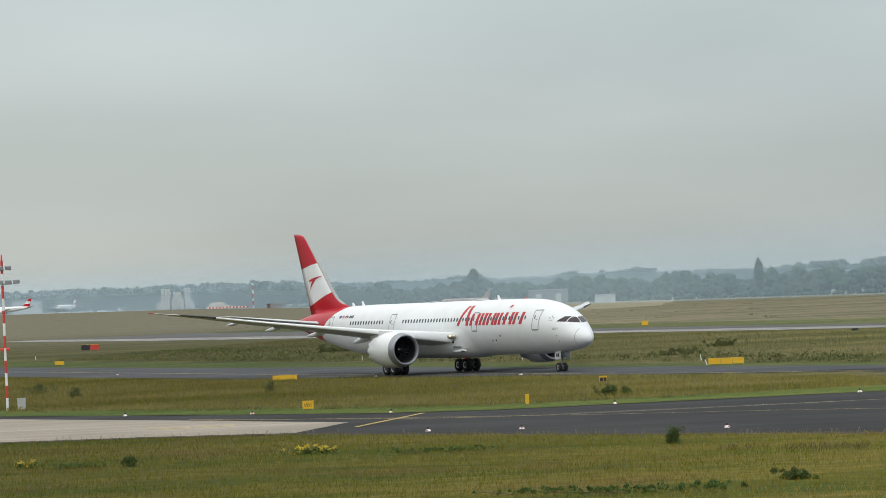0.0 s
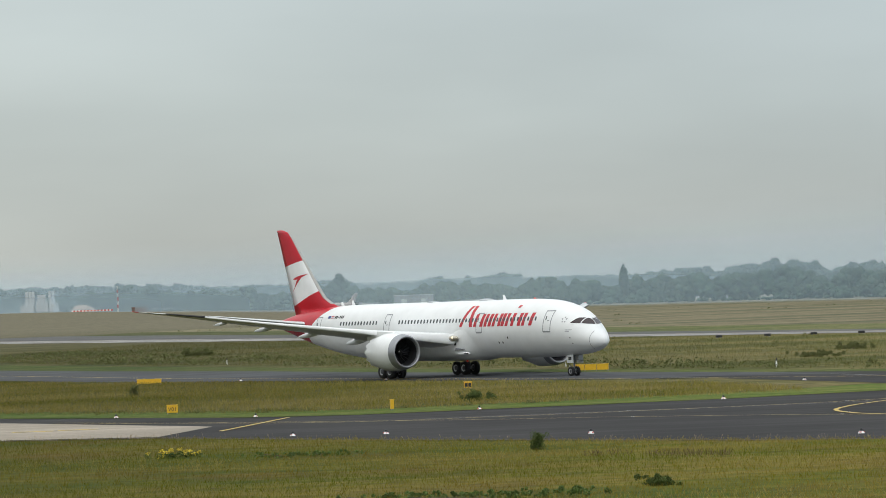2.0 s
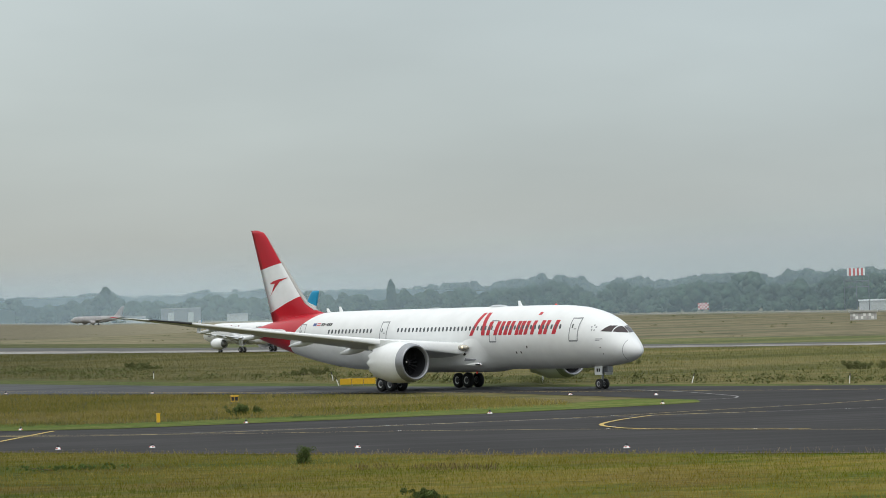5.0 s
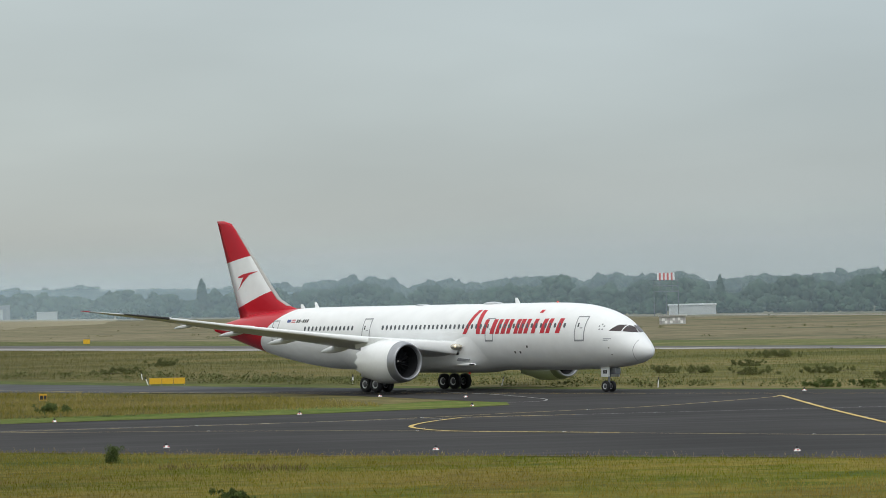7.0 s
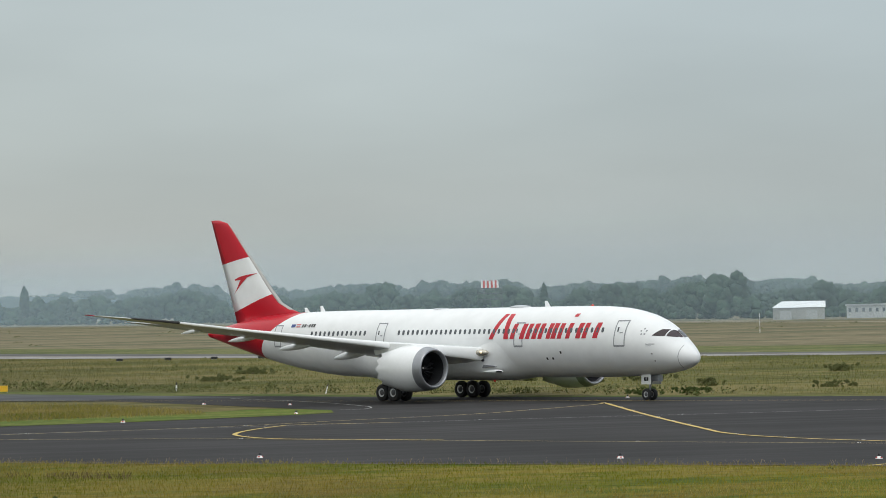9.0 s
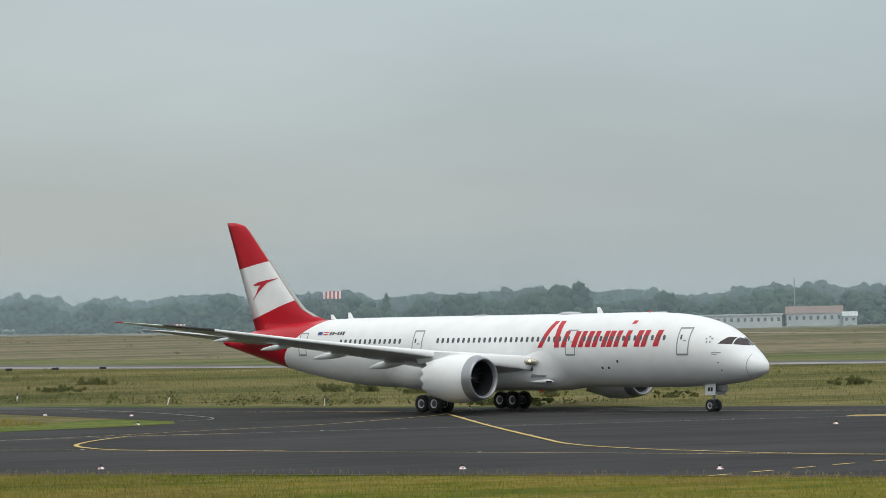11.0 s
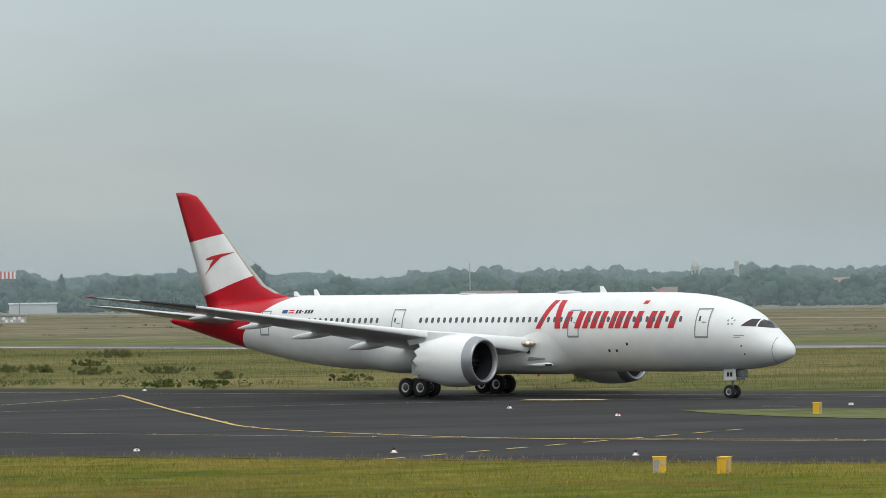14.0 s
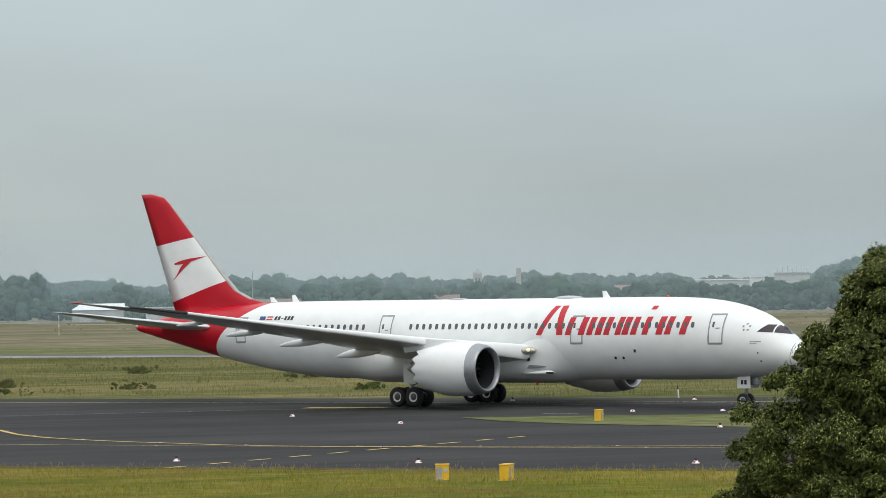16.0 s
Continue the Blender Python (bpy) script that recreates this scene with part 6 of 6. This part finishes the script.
def woods():
    rng = np.random.default_rng(5)
    az_s, el_s = zip(*SKYLINE)
    az_e, d_e = zip(*EDGE)
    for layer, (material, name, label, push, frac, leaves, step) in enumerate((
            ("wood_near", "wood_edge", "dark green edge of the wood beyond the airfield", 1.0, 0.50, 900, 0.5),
            ("wood_mid", "wood", "mixed wood behind the edge, dim behind haze sheets", 1.16, 0.76, 700, 0.42),
            ("wood_far", "wood", "wooded skyline dim behind haze sheets", 1.36, 1.0, 700, 0.36))):
        verts, allc, allr = [], [], []
        az = -9.0
        while az < 31:
            d = np.interp(az, az_e, d_e) * push * (1 + 0.08 * (rng.random() - 0.35))
            x, y = far(az, d)
            z0 = rise(x, y)
            top = EYE + math.radians(np.interp(az, az_s, el_s)) * d - z0
            top = max(top, 6.0)
            if layer == 0:
                swell = 0.5 + 0.5 * math.sin(az * 2.1 + 0.8 * math.sin(az * 5.3))
                hgt = top * (0.30 + 0.42 * swell) * (0.7 + 0.6 * rng.random()) * (0.6 if rng.random() < 0.25 else 1)
            elif layer == 1:
                hgt = top * (frac + 0.1 * math.sin(az * 3.7)) * (0.78 + 0.4 * rng.random())
            else:
                hgt = top * (0.92 + 0.12 * rng.random())
            wid = min(hgt * (0.75 + 0.75 * rng.random()), 17)
            c, r = tree_lobes(x, y, z0 - 0.5, hgt, wid, rng, 16)
            allc += c
            allr += list(r)
            verts.append(leaf_cloud(c, [q * 1.08 for q in r], leaves, 0.024 * wid, 0.9, 0.86, rng, 0.4))
            az += math.degrees(wid * step / d)
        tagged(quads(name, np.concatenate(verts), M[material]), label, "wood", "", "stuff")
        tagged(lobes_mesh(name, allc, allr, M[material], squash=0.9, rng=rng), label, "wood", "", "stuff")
    # a belt of trees before the skyline buildings
    allc, allr, verts = [], [], []
    az = 21.8
    while az < 30:
        d = 1500 + 40 * rng.random()
        hgt = 10.2 + 2.4 * rng.random()
        wid = hgt * (0.9 + 0.5 * rng.random())
        c, r = tree_lobes(*far(az, d), -0.3, hgt, wid, rng)
        allc += c
        allr += list(r)
        verts.append(leaf_cloud(c, [q * 1.06 for q in r], 600, 0.03 * wid, 0.9, 0.9, rng, 0.6))
        az += math.degrees(wid * 0.55 / d)
    tagged(quads("tree_belt", np.concatenate(verts), M["wood_mid"]), "belt of green trees before the skyline buildings", "wood", "", "stuff")
    tagged(lobes_mesh("tree_belt", allc, allr, M["wood_mid"], squash=0.9, rng=rng), "belt of green trees before the skyline buildings", "wood", "", "stuff")
    # low undergrowth that closes the wood's foot
    allc, allr, verts = [], [], []
    az = -9.0
    while az < 31:
        d = float(np.interp(az, az_e, d_e)) * (0.975 + 0.03 * rng.random())
        x, y = far(az, d)
        r = 1.2 + 2.0 * rng.random() ** 2
        c = [(x + 1.4 * rng.normal(), y + 2 * rng.normal(), rise(x, y) + r * (0.3 + 0.7 * rng.random())) for _ in range(3)]
        q = [r * (0.6 + 0.4 * rng.random()) for _ in c]
        allc += c
        allr += q
        verts.append(leaf_cloud(c, [w * 1.1 for w in q], 70, 0.2, 0.9, 0.9, rng, 0.6))
        az += math.degrees(2.0 * r / d)
    tagged(quads("undergrowth", np.concatenate(verts), M["wood_near"]), "dark undergrowth at the foot of the wood", "undergrowth", "", "stuff")
    tagged(lobes_mesh("undergrowth", allc, allr, M["wood_near"], squash=0.8, rng=rng), "dark undergrowth at the foot of the wood", "undergrowth", "", "stuff")
    # single poplars that stand above the skyline
    for az, el, w in ((4.93, 0.43, 8.0), (13.0, 0.31, 4.5), (0.5, 0.5, 12.0), (16.0, 0.42, 14.0)):
        d = float(np.interp(az, az_e, d_e)) * 1.1
        x, y = far(az, d)
        hgt = EYE + math.radians(el) * d - rise(x, y)
        t = thing("poplar_tree" if w < 9 else "oak_tree", "tall slim poplar standing above the wood" if w < 9 else "broad tree standing above the wood", "tree", pose(x, y, rise(x, y)))
        bm = bmesh.new()
        rod(bm, (0, 0, -0.3), (0, 0, hgt * 0.8), 0.6, 0.15, 8)
        part("trunk", bm, M["bark"], t)
        if w < 9:
            c = [(0.25 * rng.normal(), 0.25 * rng.normal(), hgt * (0.3 + 0.63 * k / 13)) for k in range(14)]
            r = [w * 0.42 * math.sin(math.pi * (0.25 + 0.68 * k / 13)) for k in range(14)]
        else:
            c, r = tree_lobes(0, 0, 0, hgt, w, rng, 14)
        crown = quads("crown", leaf_cloud(c, [q * 1.06 for q in r], 1500, 0.4, 1.1, 0.8, rng, 0.5), M["wood_mid"], t, "dull green leaves")
        lobes_mesh("inner_crown", c, r, M["wood_mid"], crown, squash=1.1, rng=rng)


woods()


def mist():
    """Added see-through sheets that imitate distance haze before and between the woods."""
    m = bpy.data.materials.new("thin_haze")
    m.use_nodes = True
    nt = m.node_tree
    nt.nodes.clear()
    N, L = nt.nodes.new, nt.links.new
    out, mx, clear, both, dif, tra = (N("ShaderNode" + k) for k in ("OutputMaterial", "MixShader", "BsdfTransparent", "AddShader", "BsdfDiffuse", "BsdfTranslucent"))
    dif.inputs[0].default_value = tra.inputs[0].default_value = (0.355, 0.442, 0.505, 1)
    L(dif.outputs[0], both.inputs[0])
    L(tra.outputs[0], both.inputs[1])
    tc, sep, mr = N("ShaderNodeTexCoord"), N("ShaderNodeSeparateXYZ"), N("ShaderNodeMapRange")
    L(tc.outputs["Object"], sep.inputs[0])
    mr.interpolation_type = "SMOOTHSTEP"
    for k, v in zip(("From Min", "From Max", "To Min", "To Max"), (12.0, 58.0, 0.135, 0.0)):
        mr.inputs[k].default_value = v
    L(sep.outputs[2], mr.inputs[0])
    # sheets farther north are denser, to imitate deeper haze
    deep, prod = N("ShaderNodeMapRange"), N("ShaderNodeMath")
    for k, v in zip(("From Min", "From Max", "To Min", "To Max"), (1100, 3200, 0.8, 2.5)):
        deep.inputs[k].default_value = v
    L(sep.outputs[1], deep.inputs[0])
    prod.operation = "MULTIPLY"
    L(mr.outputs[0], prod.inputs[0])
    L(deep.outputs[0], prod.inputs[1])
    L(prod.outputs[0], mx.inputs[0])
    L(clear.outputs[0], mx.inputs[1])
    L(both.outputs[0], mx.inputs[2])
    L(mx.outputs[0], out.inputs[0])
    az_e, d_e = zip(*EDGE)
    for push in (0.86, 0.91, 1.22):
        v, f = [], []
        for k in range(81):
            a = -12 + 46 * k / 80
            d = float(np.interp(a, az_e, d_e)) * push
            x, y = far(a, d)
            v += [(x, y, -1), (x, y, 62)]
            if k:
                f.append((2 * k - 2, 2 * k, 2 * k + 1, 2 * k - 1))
        ob = tagged(obj("mist_bank", v, f, m, smooth=True), "sheer grey sheet added as distance haze before the wood", "mist", "", "stuff")


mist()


def inside(x, y, poly):
    res = np.zeros(len(x), bool)
    px, py = zip(*poly)
    j = len(poly) - 1
    for i in range(len(poly)):
        hit = ((py[i] > y) != (py[j] > y)) & (x < (px[j] - px[i]) * (y - py[i]) / (py[j] - py[i] + 1e-12) + px[i])
        res ^= hit
        j = i
    return res


def tufts(name, poly, count, hgt, wid, material, label, seed, clump=0.0):
    """Tufts of upright blades strewn over a stretch of land."""
    rng = np.random.default_rng(seed)
    px, py = zip(*poly)
    x = rng.uniform(min(px), max(px), count)
    y = rng.uniform(min(py), max(py), count)
    keep = inside(x, y, poly)
    if clump:
        field = np.array([noise.noise((a * 0.04, b * 0.10, seed)) for a, b in zip(x, y)])
        keep &= field > clump
    x, y = x[keep], y[keep]
    n = len(x)
    a = rng.random(n) * 6.283
    h = hgt * (0.5 + 0.8 * rng.random(n))
    w = wid * (0.6 + 0.8 * rng.random(n))
    lx, ly = rng.normal(size=n) * 0.28 * h, rng.normal(size=n) * 0.28 * h
    dx, dy = np.cos(a) * w, np.sin(a) * w
    z = np.zeros(n)
    v = np.stack([np.stack([x - dx * 0.7, y - dy * 0.7, z], 1), np.stack([x + dx * 0.7, y + dy * 0.7, z], 1),
                  np.stack([x + dx * 0.3 + lx, y + dy * 0.3 + ly, h], 1), np.stack([x - dx * 0.5 + lx * 0.7, y - dy * 0.5 + ly * 0.7, h * 0.85], 1)], 1).reshape(-1, 3)
    return tagged(quads(name, v, M[material]), label, "grass", "", "stuff")


FORE = [(x + 0.8, y - 1.2) for x, y in reversed(A_NEAR[1:])] + [(-40, 190), (-15, 145), (60, 100), (130, 70)]
tufts("long_grass", FORE, 800000, 0.2, 0.009, "blade", "long green grass before the taxiway", 1)
tufts("dry_grass", FORE, 260000, 0.3, 0.005, "straw", "straw-coloured seed heads among green grass", 2, 0.05)
tufts("dry_grass", [(x + 0.2, y - 0.4) for x, y in reversed(A_NEAR[2:])] + [(x + 1.6, y - 2.4) for x, y in A_NEAR[2:]], 260000, 0.34, 0.0035, "seed", "pale seed heads along the asphalt edge", 12)
tufts("dock_stalks", [(14.0, 192.6), (17, 190.6), (20.9, 186.8), (21.6, 187.6), (18.4, 190.6), (16.6, 191.2), (14.6, 193.6)], 2600, 0.34, 0.012, "dock", "rusty brown dock stalks in the grass", 14)
MID_IN = [(x, y + 10) for x, y in reversed(A_FAR[3:-1])] + [(40, 303), (36, 326), (17, 365), (-7, 402), (-26, 429), (-64, 515), (-100, 540)]
tufts("long_grass", MID_IN, 300000, 0.36, 0.013, "straw", "tall dry grass between the taxiways", 3)
tufts("long_grass", MID_IN, 160000, 0.30, 0.013, "blade", "green grass between the taxiways", 4, -0.02)
BACK = [(-75, 690), (-25, 548), (-4, 500), (16, 445), (46, 380), (65, 346), (88, 311), (116, 280), (134, 266), (200, 208), (260, 370), (180, 455), (104, 580), (62, 655), (24, 750), (-36, 880)]
tufts("long_grass", BACK, 420000, 0.28, 0.018, "rough", "tall dry grass before the runway", 6)


def shrubs():
    rng = np.random.default_rng(9)
    near = [(13.3, 300, 1.5, 0.9), (12.4, 202.5, 0.42, 1.05), (-17.7, 203.5, 0.5, 0.6), (-17.5, 362.5, 0.5, 1.1), (-37.8, 374, 0.7, 1.2), (-44.5, 402, 1.3, 1.1), (-0.6, 206, 2.2, 0.3), (15, 161, 0.8, 0.55),
            (9.5, 156.5, 2.6, 0.35), (6.4, 157.6, 1.8, 0.3), (3.6, 158.6, 1.2, 0.3), (-21, 205, 1.4, 0.3), (83, 320.5, 1.9, 0.7), (87, 320, 2.2, 0.6)]
    back = [(84.5, 393, 1.8, 0.9), (87.4, 388.5, 1.5, 0.9), (89.8, 374.5, 2.4, 0.8), (97.4, 374, 2.8, 0.8), (115.6, 470, 3.2, 1.1), (104, 330, 2.2, 0.6), (96, 345, 1.6, 0.8), (120, 310, 1.4, 0.7), (60, 430, 3, 0.8), (30, 470, 3, 0.9),
            (70, 470, 3.0, 0.9), (10, 560, 4, 1.1), (-20, 640, 5, 1.2), (40, 520, 3, 1.0), (100, 420, 2.4, 0.8), (133, 360, 2.4, 0.9), (150, 345, 2.0, 0.8), (125, 395, 2.4, 0.9)]
    spots = near + back
    for x, y, r, h in spots:
        t = thing("shrub", "low dark green shrub in rough grass", "shrub", pose(x, y, 0), group="shrubs in the grass")
        low = h < 0.4
        cents = [(r * (0.7 if low else 0.45) * rng.normal(), r * 0.4 * rng.normal(), h * (0.08 + 0.78 * rng.random() ** 1.2)) for _ in range(60 if low else 40)]
        quads("foliage", leaf_cloud(cents, [h * (0.10 + 0.2 * rng.random()) * (1 + 0.12 * r) for _ in cents], int(3200 + 1800 * r), 0.03 + 0.006 * r, 0.9, 0.2, rng), M["bramble" if low else "weed" if y > 325 else "shrub"], t)
        bm = bmesh.new()
        for k in range(4):
            rod(bm, (0.1 * k - 0.2, 0, -0.05), cents[k], 0.03, 0.012, 5)
        part("stems", bm, M["bark"], t)
    for x, y, r in ((-8.7, 211, 1.5), (-7.2, 210.5, 0.9), (-24, 207, 0.5)):
        t = thing("ragwort", "clump of yellow flowering ragwort", "flowers", pose(x, y, 0))
        cents = [(r * 0.6 * rng.normal(), r * 0.5 * rng.normal(), 0.35 + 0.1 * rng.normal()) for _ in range(10)]
        quads("flowers", leaf_cloud(cents, [0.18] * 10, 240, 0.05, 0.6, 0.4, rng), M["flower"], t, "yellow flower heads")["kind"] = "stuff"
        quads("foliage", leaf_cloud([(a, b, 0.18) for a, b, _ in cents], [0.2] * 10, 260, 0.07, 0.8, 0.3, rng), M["shrub"], t)



shrubs()


def scrub(name, poly, count, size, label, seed, clump=0.1):
    """Countless low weeds and bushes strewn over rough land."""
    rng = np.random.default_rng(seed)
    px, py = zip(*poly)
    x = rng.uniform(min(px), max(px), count)
    y = rng.uniform(min(py), max(py), count)
    keep = inside(x, y, poly) & (np.array([noise.noise((a * 0.012, b * 0.03, seed)) for a, b in zip(x, y)]) > clump)
    out = []
    for a, b in zip(x[keep], y[keep]):
        k = size * (0.4 + 1.0 * rng.random() ** 2)
        c = [(a + k * 1.3 * rng.normal(), b + k * 0.8 * rng.normal(), k * 0.25 * rng.random()) for _ in range(4)]
        out.append(leaf_cloud(c, [k * (0.3 + 0.2 * rng.random()) for _ in c], 90, 0.085 * k, 0.8, 0.3, rng))
    return tagged(quads(name, np.concatenate(out), M["weed"]), label, "weeds", "", "stuff")


scrub("weeds", BACK, 1500, 0.75, "dark low weeds in dry grass before the runway", 21, 0.05)
scrub("weeds", [(x * 1.13, y * 1.13) for x, y in RW_FAR[1:]] + [(800, 520), (600, 1100), (400, 1500), (200, 1700), (0, 1700)], 2600, 1.1, "dark low weeds in the far field", 22, 0.08)
HEDGE = [(88, 311), (65, 345), (46, 379), (16, 444), (-4, 498), (-24, 545), (-70, 670), (-50, 760), (-10, 620), (10, 545), (27, 480), (52, 405), (72, 362), (97, 322)]
scrub("weeds", HEDGE, 4200, 1.35, "dark rank weeds behind the mown strip", 24, -0.12)
LOW = [(x, y + 9.5) for x, y in reversed(A_FAR[3:-1])] + [(x, y + 17) for x, y in A_FAR[3:-1]]
scrub("weeds", LOW, 1500, 0.6, "dark rank weeds above the mown verge", 26, 0.0)
scrub("weeds", FORE, 700, 0.3, "dark low weeds in the long grass", 25, 0.08)
scrub("weeds", MID_IN, 500, 0.5, "dark low weeds between the taxiways", 23, 0.1)


def fly():
    """A house fly that darts past close to the terrace."""
    t = thing("fly", "dark fly in flight against the grey sky", "insect")
    for name, x, r, stretch in (("abdomen", -0.0045, 0.0032, 1.6), ("thorax", 0.002, 0.003, 1.2), ("head", 0.0062, 0.0022, 0.9)):
        bm = bmesh.new()
        bmesh.ops.create_uvsphere(bm, u_segments=12, v_segments=8, radius=r, matrix=Matrix.Translation((x, 0, 0)) @ Matrix.Diagonal((stretch, 1, 1, 1)))
        part(name, bm, M["rubber"], t, smooth=True)
    for q in (-1, 1):
        v, f = surface((((0.003, 0.002 * q, 0.002), (-0.001, 0.002 * q, 0.002), 0.0003), ((0.002, 0.007 * q, 0.005), (-0.007, 0.007 * q, 0.005), 0.0003), ((-0.002, 0.011 * q, 0.007), (-0.007, 0.011 * q, 0.007), 0.0002)))
        obj("wing", v, f, M["box"], t, "grey wing", smooth=True)
    return t


house_fly = fly()


# ---- what moves ----
TRACK = ((0.0, 12.43, 399.0), (92.02, 64.12, 322.87), (158.28, 101.49, 268.15), (178.37, 113.54, 252.07), (193.63, 122.03, 239.4))
RUN = ((0, 0.3), (0.5, 6.6), (1, 13.4), (1.5, 19.7), (2, 26.1), (2.5, 32.7), (3, 39.4), (3.5, 46.0), (4, 52.6), (4.5, 59.3), (7, 92.05), (7.5, 98.5), (8, 105.0), (8.5, 111.4), (9, 117.75),
       (11.5, 147.25), (12, 153.0), (12.5, 158.2), (13, 163.6), (13.5, 168.5), (14, 173.7), (14.5, 178.5), (15, 183.8), (15.5, 188.6), (16, 193.6))


BANK = -0.85


def motions():
    s, xs, ys = zip(*TRACK)
    # the taxiway's camber tips the airliner a little away from the terrace; the legs take it up
    walk(big_jet, [(t, pose(float(np.interp(d, s, xs)), float(np.interp(d, s, ys)), 0.02, BANK, 0, -57.8)) for t, d in RUN])
    for g in [o for o in big_jet.children if o.name.startswith("main_gear")]:
        side = sum(w.location.y for w in g.children) / len(g.children)
        g.location.z = -math.copysign(4.85, side) * math.tan(radians(BANK))
    for g in [o for o in big_jet.children_recursive if o.name.startswith("wheel")]:
        r = g.location.z
        x, y, z = g.location
        step = 1 if r < 0.6 else 2
        times, dists = zip(*RUN)
        walk(g, [(k / FPS, pose(x, y, z, 0, math.degrees(float(np.interp(k / FPS, times, dists)) / r) % 360.0, 0)) for k in range(0, 16 * FPS + 1, step)])
    ux, uy = -0.559, 0.829
    walk(small_jet, [(t, pose(87.6 + ux * (61 * (t - 3.5) + 13.1), 656.0 + uy * (61 * (t - 3.5) + 13.1), 0.06, 0, 0, 124)) for t in (0, 4, 8, 12, 16)])
    # the fly keeps a straight line past the camera
    walk(house_fly, [(t, pose(0.8473 + 5.0 * 0.9412 * (t - 14.5), 2.0290 + 5.0 * -0.3379 * (t - 14.5), 8.7436, 25, 0, -19.75)) for t in (0, 4, 8, 12, 13, 14, 14.25, 14.5, 14.75, 15, 16)])


motions()
